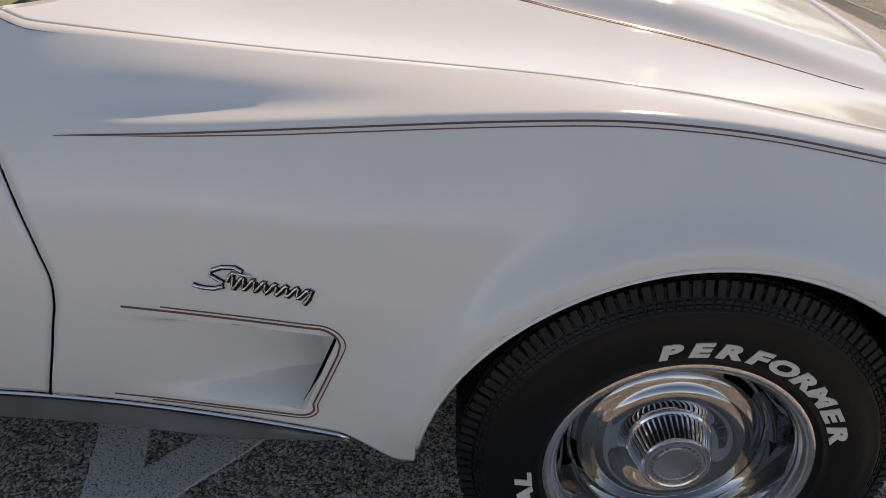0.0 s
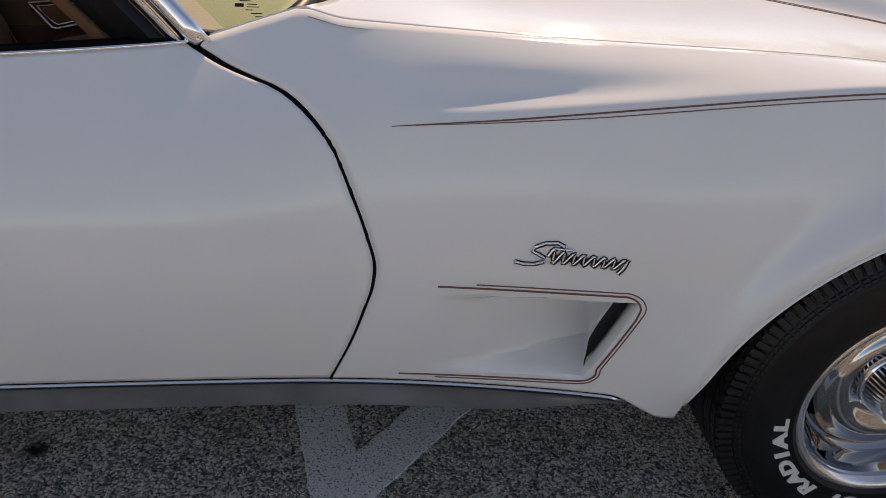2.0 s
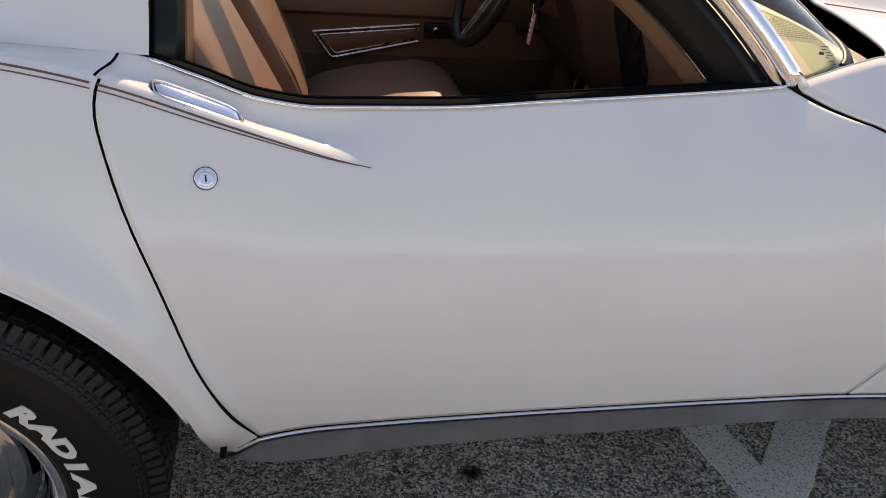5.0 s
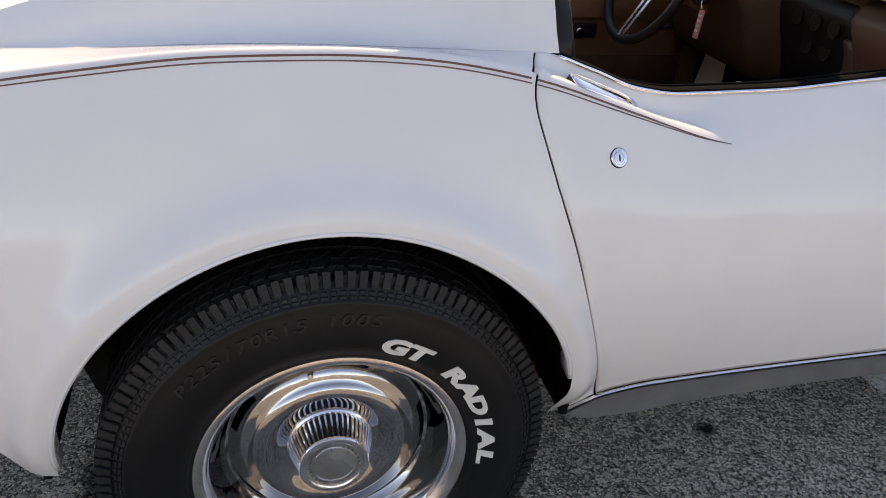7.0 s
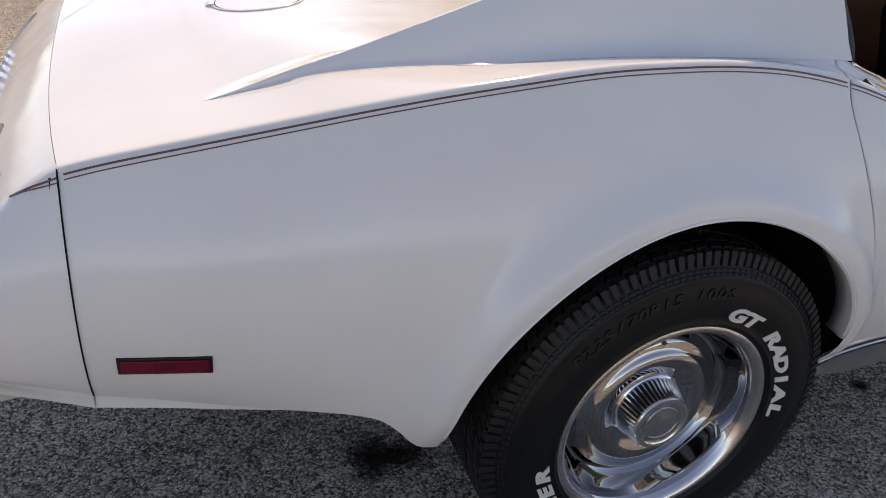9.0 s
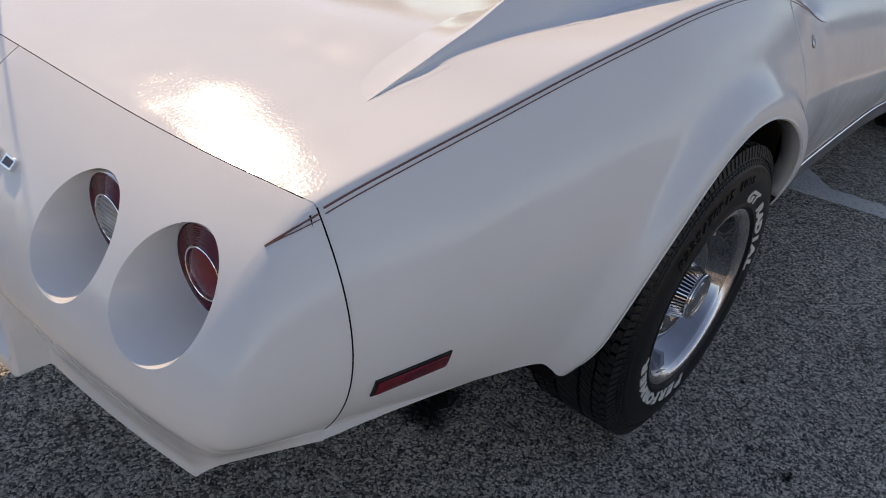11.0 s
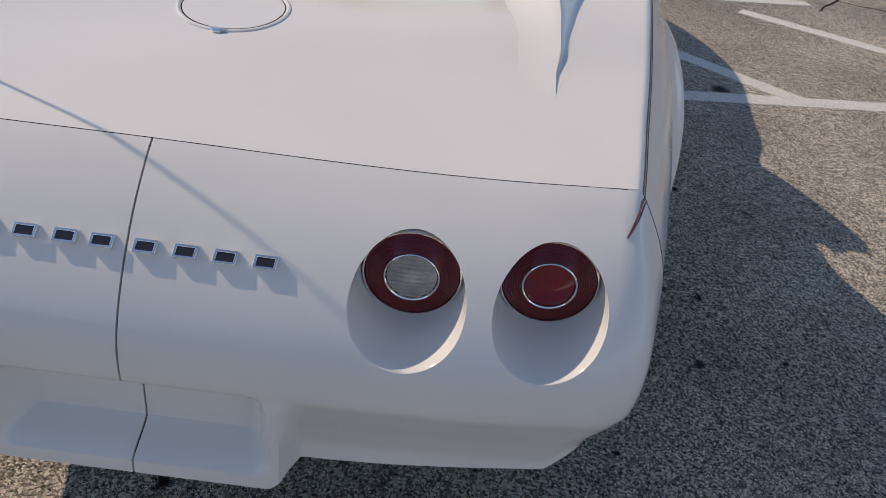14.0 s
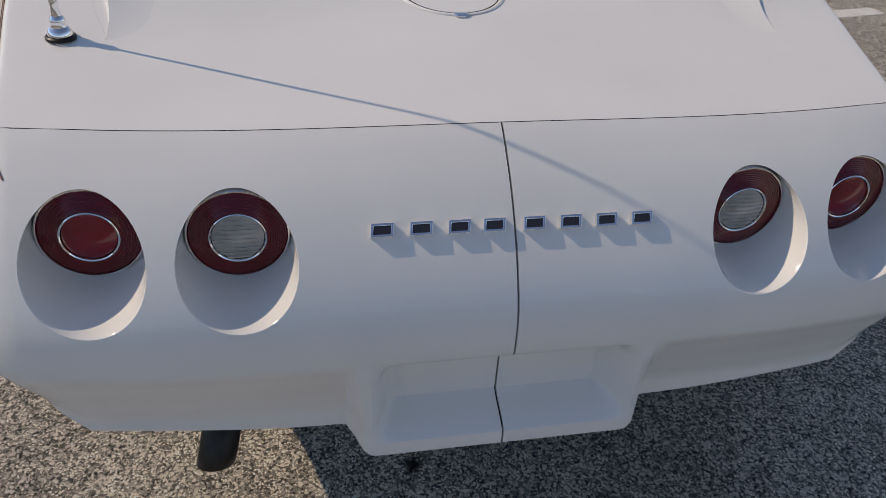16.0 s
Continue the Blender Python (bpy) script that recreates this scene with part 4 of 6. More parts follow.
# sail panels, roof
SAIL_TOP_Z = knots((-0.705, 0.8345), (-0.651, 0.851), (-0.587, 0.876), (-0.5, 0.903), (-0.285, 0.972), (0.0, 1.075), (0.2, 1.13), (0.36, 1.165))
SAIL_TOP_Y = knots((-0.705, -0.545), (-0.651, -0.5445), (-0.587, -0.551), (-0.50, -0.551), (-0.42, -0.545), (-0.285, -0.535), (0.0, -0.525), (0.2, -0.515), (0.36, -0.505))
for mir in (False, True):
    P, Q = [], []
    for x in np.linspace(-0.704, 0.345, 80):
        bx = min(x, 0.30)
        b = Vector((x, float(INNER_Y(bx)) - 0.02 * float(step(0.30, 0.345, x)) * 0.2, float(INNER_Z(bx)) - 0.002))
        t = Vector((x, float(SAIL_TOP_Y(x)), max(float(SAIL_TOP_Z(x)), b.z + 0.0005)))
        row = []
        yb = t.y - 1.0 * (t.z - deck_height(x, -t.y) + 0.002) if x < 0.12 else -1.0
        on_deck = min(1.0, max(0.0, (yb - b.y) / 0.012)) ** 0.5     # towards its tip the panel stands on the deck, inside the shelf
        if on_deck > 0:
            b = Vector((x, yb, deck_height(x, -yb) - 0.001))
            t.z = max(t.z, b.z + 0.0005)
        fb = 0.13 * float(1 - step(0.05, 0.27, x)) * float(step(-0.705, -0.62, x))
        sy, sz = side_point(bx, 0.2 * fb)
        foot = Vector((x, sy + b.y - float(INNER_Y(bx)), sz + 0.0002)) if fb > 0 else b.copy()
        if on_deck > 0:
            y2 = b.y - min(0.010, 0.3 * (t.z - b.z))
            foot = foot.lerp(Vector((x, y2, deck_height(x, -y2) + 0.0002)), on_deck)
        h = min(0.026 - 0.018 * on_deck, 0.45 * (t.z - b.z))
        knee = b.lerp(t, h / max(t.z - b.z, 1e-4))
        for k in range(8):
            f = k / 7
            row.append(tuple(foot * (1 - f) ** 2 + b * (2 * f * (1 - f)) + knee * f * f))
        for k in range(1, 12):
            f = k / 11
            p = knee.lerp(t, f)
            p.y -= 0.012 * (t.z - b.z) / 0.26 * 4 * f * (1 - f)
            row.append(tuple(p))
        P.append(row)
        front = float(step(-0.42, -0.10, x))              # the inner face runs out into the deck towards the tip
        wide = 0.11 * (1 - front) + (0.024 + 0.1 * (t.z - 0.88)) * front
        zi = deck_height(min(x, 0.12), t.y + 0.004 + wide) - 0.0015 - 0.02 * front
        inner = [tuple(t)]
        for f in np.linspace(0, 1, 10):
            g = (1 - f) ** 2 * (1 - front) + (1 - f) * front
            inner.append((t.x, t.y + 0.004 + wide * f, zi + (t.z - 0.0006 - zi) * g))
        Q.append(inner)
    sheet("sail_panel", P, PAINT, car, (0, -1, 0.3), "white sail panel sloping from roof to deck", mirror=mir, solid=0)
    sheet("sail_panel_inner", Q, PAINT, car, (0, 1, 0.3), mirror=mir, solid=0)
P = []
for x in np.linspace(0.02, 0.385, 16):
    w = 0.505 + 0.02 * math.sin(math.pi * (x - 0.02) / 0.91) if x > 0.3 else float(-SAIL_TOP_Y(x))
    e = float(SAIL_TOP_Z(x)) if x < 0.36 else 1.165 + 0.012 * math.sin(math.pi * (x - 0.36) / 0.57) - 0.02 * max(0, (x - 0.36) / 0.57)
    P.append([(x, w * s, e + (0.03 + 0.012 * min(1, (x - 0.02) / 0.4)) * (1 - s * s)) for s in np.linspace(-1, 1, 25)])
sheet("roof_hoop", P, PAINT, car, (0, 0, 1), "white roof hoop behind the open lift-off roof", solid=0.02)
P = [[(x, 0.075 * s, 1.197 + 0.012 * math.sin(math.pi * (x - 0.36) / 0.57) - 0.006 * max(0, (x - 0.36) / 0.57) - 0.004 * s * s) for s in np.linspace(-1, 1, 9)] for x in np.linspace(0.36, 0.96, 14)]
sheet("roof_bar", P, PAINT, car, (0, 0, 1), "white centre bar of the open roof", solid=0.025)
P = [[(0.02 + 0.06 * (z - 0.88) / 0.25, y, z) for y in np.linspace(-0.5, 0.5, 9)] for z in np.linspace(0.87, 1.10, 5)]
ob = sheet("rear_window", P, GLASS, car, (-1, 0, 0), solid=0)
ob.visible_shadow = False
# door pillar seal: black upright at the front edge of each sail panel
for mir in (False, True):
    s = -1 if mir else 1
    P = []
    for z in np.linspace(0.895, 1.165, 10):
        f = (z - 0.895) / 0.27
        y = -0.682 + 0.172 * f
        P.append([(0.346, y - 0.002, z), (0.352, y - 0.004, z), (0.372 + 0.006 * math.sin(9 * f), y + 0.004, z), (0.385, y + 0.02, z), (0.376, y + 0.06, z)])
    sheet("pillar_seal", P, BLACK, car, (0, -1, 0), "black rubber pillar seal", mirror=mir, solid=0.004)
    P = []
    for z in np.linspace(0.86, 1.16, 8):
        f = (z - 0.895) / 0.27
        y = -0.64 + 0.14 * f
        P.append([(0.25, y + 0.0, z), (0.34, y + 0.0, z), (0.376, y + 0.02, z), (0.376, y + 0.10, z)])
    sheet("pillar_trim", P, TAN, car, (0.5, 1, 0), mirror=mir, solid=0.01)

# hood and cowl
HOOD_SIDE = lambda x: -float(INNER_Y(x)) - 0.0022
BULGE_Y = knots((1.45, 0.17), (1.9, 0.215), (2.2, 0.258), (2.32, 0.305), (2.49, 0.36), (2.65, 0.41), (2.78, 0.44), (2.93, 0.455))


def hood_z(x, y):
    iz, iy = float(INNER_Z(x)), -float(INNER_Y(x))
    y = abs(y)
    valley = 0.014 * float(step(1.5, 1.8, x)) * math.sin(math.pi * min(1, max(0, (y - 0.3) / (iy - 0.3))))
    b = float(BULGE_Y(x))
    up = 0.030 * float(step(1.45, 1.75, x)) * float(1 - step(b - 0.055, b + 0.02, y)) * (1 - 0.6 * float(step(2.5, 2.93, x)))
    return iz - valley + up + 0.012 * (1 - (y / iy) ** 2)


P = []
for u in np.linspace(0, 1, 90):
    row = []
    for s in np.linspace(-1, 1, 121):
        xe = 1.470 + 0.115 * (1 - abs(s) ** 2.2) + 0.025 * (1 - abs(s) ** 6)
        xf = 2.915 - 0.05 * abs(s) ** 2
        x = xe + (xf - xe) * u
        y = s * HOOD_SIDE(x)
        row.append((x, y, hood_z(x, y)))
    P.append(row)
sheet("hood", P, PAINT, car, (0, 0, 1), "white hood with a raised centre and brown pinstripes", solid=0.006)
for mir in (False, True):
    P = [[(x, float(INNER_Y(x)) + d, float(INNER_Z(x)) - 0.008) for d in (-0.012, 0.012)] for x in np.linspace(1.48, 3.0, 60)]
    sheet("hood_seal", P, GROOVE, car, (0, 0, 1), mirror=mir, solid=0)
for mir in (False, True):                                 # a pair of stripes at the foot of the raised centre
    for off, w in ((0.020, 0.0030), (0.0275, 0.0016)):
        pts, nrm, ws = [], [], []
        for x in np.linspace(1.62, 2.80, 90):
            y = -(float(BULGE_Y(x)) + off - 0.0075 * (off > 0.021) * float(step(2.45, 2.75, x)))
            e = 0.004
            n = Vector((hood_z(x - e, y) - hood_z(x + e, y), hood_z(x, y - e) - hood_z(x, y + e), 2 * e)).normalized()
            p = Vector((x, y, hood_z(x, y))) + n * 0.0004
            if mir:
                p.y, n = -p.y, Vector((n.x, -n.y, n.z))
            pts.append(p)
            nrm.append(n)
            ws.append(w * (1 - 0.75 * float(step(2.55, 2.80, x))))
        ribbon("pinstripe", pts, nrm, ws, STRIPE, car, "", 0.0006)
# nose
P = []
for u in np.linspace(0, 1, 30):
    row = []
    for s in np.linspace(-1, 1, 61):
        x0 = 2.921 - 0.05 * abs(s) ** 2
        a = u * math.pi / 2
        x = x0 + (3.55 - 0.55 * abs(s) ** 3.0 - x0) * math.sin(a)
        zt = hood_z(2.915, s * 0.6)
        w = 0.62 - 0.05 * u
        row.append((x, s * w, zt - (zt - 0.42) * (0.55 * math.sin(a) ** 1.1 + 0.45 * (1 - math.cos(a)) ** 1.2)))
    P.append(row)
sheet("front_bumper_cover", P, PAINT, car, (0.5, 0, 1), "white body-coloured nose", solid=0.006)
P = [[(2.918 - 0.05 * abs(s) ** 2 + d, s * 0.62, hood_z(2.915, s * 0.6) - 0.008) for d in (-0.012, 0.012)] for s in np.linspace(-1, 1, 30)]
sheet("nose_seal", P, GROOVE, car, (0, 0, 1), solid=0)
# cowl: black well behind the hood, and painted cowl corner up to the windshield
P = []
for s in np.linspace(-1, 1, 41):
    x1 = 1.50 + 0.05 * (1 - abs(s) ** 3)
    y = s * 0.600
    P.append([(x1, y, 0.885), (x1 - 0.03, y, 0.855), (1.32 + 0.12 * (1 - s * s), y, 0.86), (1.28 + 0.12 * (1 - s * s), y, 0.885)])
sheet("cowl_well", P, BLACK, car, (0, 0, 1), "black cowl well with wipers", solid=0.004)


def ws_base(s):
    """Base line of the windshield across the car, s from -1 (right) to 1."""
    return Vector((1.340 + 0.130 * (1 - abs(s) ** 13) + 0.020 * (1 - s * s), 0.607 * s, 0.870 + 0.047 * (1 - abs(s) ** 6)))


def ws_top(s):
    return Vector((0.935 + 0.06 * (1 - s * s), 0.50 * s, 1.155 + 0.035 * (1 - s * s)))


P = [[tuple(ws_base(s).lerp(ws_top(s), f) + Vector((0.018, 0, 0.02)) * 4 * f * (1 - f)) for f in np.linspace(0, 1, 12)] for s in np.sin(np.linspace(-1.4, 1.4, 61))]
ob = sheet("windshield", P, GLASS, car, (1, 0, 1), "green tinted curved windshield glass", solid=0)
ob.visible_shadow = False
verts, faces = [], []


def glass_point(s, f):
    return ws_base(s).lerp(ws_top(s), f) + Vector((0.018, 0, 0.02)) * 4 * f * (1 - f)


for u0, u1, v0, v1 in ((0.20, 0.85, 0.00, 0.05), (0.15, 0.55, 0.17, 0.22), (0.00, 0.30, 0.33, 0.50), (0.42, 0.80, 0.33, 0.38), (0.40, 0.85, 0.47, 0.51), (0.35, 0.62, 0.62, 0.66), (0.55, 0.95, 0.78, 0.83), (0.70, 0.95, 0.94, 0.98)):
    b = len(verts)                                        # maker's mark etched near the foot, as plain bars
    verts += [glass_point(-0.9425 + 0.0325 * u - 0.027 * v, 0.105 - 0.033 * u - 0.056 * v) + Vector((0.0007, -0.0006, 0.0007)) for u, v in ((u0, v0), (u1, v0), (u1, v1), (u0, v1))]
    faces.append((b, b + 1, b + 2, b + 3))
mesh_object("etched_mark", verts, faces, BLACK, ob, "small dark mark etched in the glass")
P = []
for s in np.sin(np.linspace(-1.18, 1.18, 81)):             # black seal round the foot of the glass
    c, d = ws_base(s), ws_base(min(1, s + 0.01)) - ws_base(max(-1, s - 0.01))
    o = Vector((d.y, -d.x, 0)).normalized()
    P.append([tuple(c - o * 0.004 + Vector((0, 0, 0.003))), tuple(c + o * 0.004 + Vector((0, 0, 0.003))), tuple(c + o * 0.012 - Vector((0, 0, 0.002))), tuple(c + o * 0.024 - Vector((0, 0, 0.020)))])
sheet("windshield_seal", P, BLACK, car, (0.3, 0, 1), "black rubber seal round the windshield foot", solid=0.003)
for mir in (False, True):
    sg = 1 if mir else -1
    lo, hi = Vector((1.318, 0.600 * sg, 0.868)), ws_top(sg)
    out = Vector((0.35, sg * 0.9, 0.2)).normalized()

    def pillar(name, mat, a, b, da, db, label=""):
        Pp = []
        for f in np.linspace(-0.02, 1, 14):
            c = lo.lerp(hi, f) + Vector((0.018, 0, 0.02)) * 4 * f * (1 - f)
            fwd = Vector((0.80, 0, 0.55))
            Pp.append([tuple(c + fwd * a + out * da), tuple(c + fwd * (a * 0.7 + b * 0.3) + out * (da + 0.005)), tuple(c + fwd * (a * 0.3 + b * 0.7) + out * (db + 0.005)), tuple(c + fwd * b + out * db)])
        sheet(name, Pp, mat, car, tuple(out), label, solid=0.008)
    pillar("pillar_chrome", CHROME, 0.012, -0.022, 0.014, 0.016, "bright chrome windshield pillar trim")
    pillar("pillar_paint", CHROME, -0.023, -0.040, 0.014, 0.012)
    pillar("pillar_rubber", BLACK, -0.041, -0.105, 0.010, -0.012, "black rubber pillar weatherstrip")
    pillar("pillar_cover", TAN, -0.106, -0.128, -0.014, -0.030, "tan inner pillar cover")
P = [[tuple(ws_top(s) + Vector((dx, 0, dz))) for dx, dz in ((0.03, -0.005), (0.0, 0.012), (-0.05, 0.012), (-0.06, -0.03))] for s in np.linspace(-1, 1, 25)]
sheet("windshield_header", P, CHROME, car, (0, 0, 1), solid=0.01)
for mir in (False, True):                                 # painted cowl corner between fender, door and glass
    P = []
    for x in np.linspace(1.335, 1.485, 18):
        a = Vector((x, float(INNER_Y(x)), float(INNER_Z(x))))
        P.append([tuple(a), tuple(a + Vector((0, 0.003, 0.0020))), tuple(a + Vector((0, 0.006, 0.0005))), tuple(a + Vector((0, 0.009, -0.022)))])
    sheet("cowl_corner", P, PAINT, car, (0, 0, 1), mirror=mir, solid=0.004)


# ---------------- wheels ----------------
HUB_Z, TYRE_Y = 0.330, 0.755


def tyre_arc_block(verts, faces, t0, t1, r0, r1, o0, o1, skew=0.0):
    """A tread block between two angles, radii and offsets."""
    b = len(verts)
    for r in (r0, r1):
        for o in (o0, o1):
            for t in (t0, t1):
                tt = t + skew * (o - o0)
                rr = r - 0.9 * max(0, abs(o) - 0.075) ** 1.3
                verts.append((rr * math.cos(tt), -o, rr * math.sin(tt)))
    for f in ((4, 5, 7, 6), (0, 1, 5, 4), (2, 6, 7, 3), (0, 4, 6, 2), (1, 3, 7, 5)):
        faces.append(tuple(b + i for i in f))


def letter_mesh(ch, size, depth, bold):
    cu = bpy.data.curves.new("letter", "FONT")
    cu.body, cu.size, cu.extrude, cu.offset, cu.shear, cu.align_x = ch, size, depth, bold, 0.18, "CENTER"
    cu.resolution_u = 3
    ob = bpy.data.objects.new("letter", cu)
    scene.collection.objects.link(ob)
    dg = bpy.context.evaluated_depsgraph_get()
    me = bpy.data.meshes.new_from_object(ob.evaluated_get(dg))
    bpy.data.objects.remove(ob)
    return me


LETTERS = {}


def sidewall_text(wheel, text, start, end, radius, size, mat, bold, depth=0.0012, wide=1.25, name="letter"):
    """Raised letters round the outer sidewall, clockwise from the angle start to end (degrees)."""
    n = len(text)
    for i, ch in enumerate(text):
        if ch == " ":
            continue
        key = (ch, size, bold)
        if key not in LETTERS:
            LETTERS[key] = letter_mesh(ch, size, depth, bold)
            LETTERS[key].materials.append(mat)
        a = radians(start + (end - start) * i / (n - 1))
        ob = new(name, LETTERS[key])
        ob.parent = wheel
        out = Vector((math.cos(a), 0, math.sin(a)))
        right = Vector((math.sin(a), 0, -math.cos(a)))
        o = float(SIDEWALL(radius + size * 0.35)) + 0.0006
        lean = (float(SIDEWALL(radius + size * 0.6)) - float(SIDEWALL(radius)))/(size * 0.6)
        up = (out + Vector((0, -1, 0)) * lean).normalized()
        nrm = right.cross(up).normalized()
        m = Matrix((right * wide, up, nrm)).transposed().to_4x4()
        m.translation = out * radius + Vector((0, -float(SIDEWALL(radius)) - 0.0004, 0))
        ob.matrix_local = m


SIDEWALL = knots((0.195, 0.103), (0.215, 0.1085), (0.24, 0.1115), (0.262, 0.1120), (0.285, 0.1085), (0.302, 0.101), (0.315, 0.093), (0.325, 0.085))


def build_wheel():
    wheel = lathe("wheel", [(0.196, 0.09), (0.196, -0.070), (0.188, -0.078), (0.180, -0.060), (0.172, -0.030), (0.168, 0.09)], RALLY, car,
                  "polished steel rally wheel on a white-lettered tyre", n=96)
    prof = [(0.19, 0.09), (0.196, 0.104), (0.22, 0.1125), (0.262, 0.1125), (0.30, 0.102), (0.322, 0.085), (0.326, 0.06), (0.326, -0.06), (0.322, -0.0855)]
    prof += [(r, -float(SIDEWALL(r))) for r in (0.318, 0.312, 0.306, 0.300)] + [(0.2975, -float(SIDEWALL(0.2975)) - 0.0018), (0.2945, -float(SIDEWALL(0.2945)) - 0.0018)]
    prof += [(r, -float(SIDEWALL(r))) for r in (0.291, 0.28, 0.268, 0.255, 0.24, 0.228, 0.2175)] + [(0.2155, -0.1105), (0.2125, -0.1105), (0.210, -0.1075), (0.2045, -0.105), (0.200, -0.100), (0.19, -0.085)]
    lathe("tyre", prof, RUBBER, wheel, "black rubber tyre with raised white letters", n=128, sharp=50)
    verts, faces = [], []
    N = 80
    for k in range(N):
        t, w = 2 * math.pi * k / N, 2 * math.pi / N
        for side in (1, -1):
            drop = 0.0022 * random.random()
            tyre_arc_block(verts, faces, t + 0.10 * w, t + 0.84 * w, 0.316, 0.3362 - drop, side * 0.077, side * 0.0905, skew=0.2 * side)
            tyre_arc_block(verts, faces, t + 0.02 * w, t + 0.80 * w, 0.316, 0.3372, side * 0.060, side * 0.0765, skew=1.7 * side)
            tyre_arc_block(verts, faces, t + 0.30 * w, t + 0.74 * w, 0.318, 0.3376 - drop, side * 0.030, side * 0.0545, skew=2.6 * side)
            tyre_arc_block(verts, faces, t + 0.80 * w, t + 1.20 * w, 0.318, 0.3376, side * 0.033, side * 0.0560, skew=2.6 * side)
        tyre_arc_block(verts, faces, t + 0.10 * w, t + 0.60 * w, 0.318, 0.3380, -0.0245, 0.0245, skew=2.6)
        tyre_arc_block(verts, faces, t + 0.66 * w, t + 1.04 * w, 0.318, 0.3374, -0.0245, 0.0245, skew=2.6)
    for k in range(124):                                   # shoulder lugs running down on to the sidewall
        t, w = 2 * math.pi * k / 124, 2 * math.pi / 124
        g = 0.11 + 0.05 * random.random()
        for side in (1, -1):
            b = len(verts)
            for r, o in ((0.3345, 0.0905), (0.3240, 0.0940), (0.3125, 0.0975)):
                for lift in (0.0, 0.0034):
                    for tt in (t + (g + 14 * lift) * w, t + (1 - g - 14 * lift) * w):
                        verts.append(((r + 0.5 * lift) * math.cos(tt), -side * (o - 0.0032 + lift), (r + 0.5 * lift) * math.sin(tt)))
            for i in range(2):
                a = b + 4 * i
                faces += [(a + 2, a + 3, a + 7, a + 6), (a, a + 2, a + 6, a + 4), (a + 3, a + 1, a + 5, a + 7)]
            faces.append((b + 8, b + 10, b + 11, b + 9))
    for k in range(150):                                   # fine ring of bars under the shoulder
        t, w = 2 * math.pi * k / 150, 2 * math.pi / 150
        for r0, r1, g in ((0.2995, 0.3040, 0.10), (0.3055, 0.3100, 0.16)):
            b = len(verts)
            for r, gg, lift in ((r0, g, 0.0), (r0 + 0.0006, g + 0.06, 0.0020), (r1 - 0.0006, g + 0.06, 0.0020), (r1, g, 0.0)):
                for tt in (t + gg * w, t + (1 - gg) * w):
                    verts.append((r * math.cos(tt), -float(SIDEWALL(r)) - lift, r * math.sin(tt)))
            faces += [(b, b + 1, b + 3, b + 2), (b + 2, b + 3, b + 5, b + 4), (b + 4, b + 5, b + 7, b + 6), (b, b + 2, b + 4, b + 6), (b + 1, b + 7, b + 5, b + 3)]
    mesh_object("tread", verts, faces, TREAD, wheel, "deep-grooved tyre tread", 30)
    sidewall_text(wheel, "GT RADIAL", 69.5, -2, 0.2235, 0.0335, LETTER, 0.0019, wide=1.62)
    sidewall_text(wheel, "PERFORMER", 274, 193, 0.2235, 0.0335, LETTER, 0.0019, wide=1.62)
    sidewall_text(wheel, "P225/70R15 100S", 139, 78, 0.264, 0.024, TREAD, 0.0002, depth=0.0022, wide=1.5, name="moulded_letter")
    # trim ring, dish, slotted disc, dome
    lathe("trim_ring", [(0.2060, -0.096), (0.2068, -0.101), (0.2050, -0.1050), (0.2010, -0.1064), (0.1965, -0.1058), (0.1915, -0.1030), (0.187, -0.0975), (0.1845, -0.092)], TRIM_RING, wheel, "bright satin trim ring", n=128)
    lathe("rim_dish", [(0.1845, -0.092), (0.1825, -0.090), (0.180, -0.084), (0.174, -0.064), (0.168, -0.047), (0.1635, -0.0385), (0.159, -0.0345), (0.1535, -0.034)], RALLY, wheel, n=128)
    slots = 5
    for k in range(slots):
        a0 = 2 * math.pi * k / slots + radians(20)
        lathe("spoke", [(0.1535, -0.035), (0.150, -0.038), (0.146, -0.043), (0.144, -0.045)], RALLY, wheel, n=24, start=a0, sweep=radians(46))
    lathe("wheel_centre", [(0.1445, -0.034), (0.1445, -0.0445), (0.142, -0.0478), (0.137, -0.0505), (0.130, -0.0530), (0.124, -0.0548), (0.1215, -0.0570), (0.118, -0.0600), (0.111, -0.0625), (0.103, -0.0632), (0.095, -0.0618), (0.087, -0.0585), (0.079, -0.0545), (0.072, -0.0515), (0.064, -0.050)], RALLY, wheel, n=96)
    lathe("brake_drum", [(0.160, -0.018), (0.02, -0.018)], UNDER, wheel, n=48)
    # ribbed cap
    lathe("hub_cap", [(0.068, -0.048), (0.0675, -0.052), (0.065, -0.054), (0.0615, -0.054), (0.050, -0.092), (0.051, -0.0925), (0.053, -0.0935), (0.0535, -0.097), (0.052, -0.0995), (0.047, -0.1005), (0.0445, -0.0995), (0.043, -0.0985)], CHROME, wheel, "chrome ribbed centre cap", n=72)
    verts, faces = [], []
    for k in range(44):
        t, w = 2 * math.pi * k / 44, 2 * math.pi / 44
        b = len(verts)
        for r, o in ((0.0612, 0.0545), (0.0508, 0.0915)):
            for tt, dr in ((t - 0.28 * w, 0), (t - 0.16 * w, 0.0028), (t + 0.16 * w, 0.0028), (t + 0.28 * w, 0)):
                verts.append(((r + dr) * math.cos(tt), -o, (r + dr) * math.sin(tt)))
        for i in range(3):
            faces.append((b + i, b + i + 1, b + 5 + i, b + 4 + i))
        faces.append((b + 4, b + 5, b + 6, b + 7))
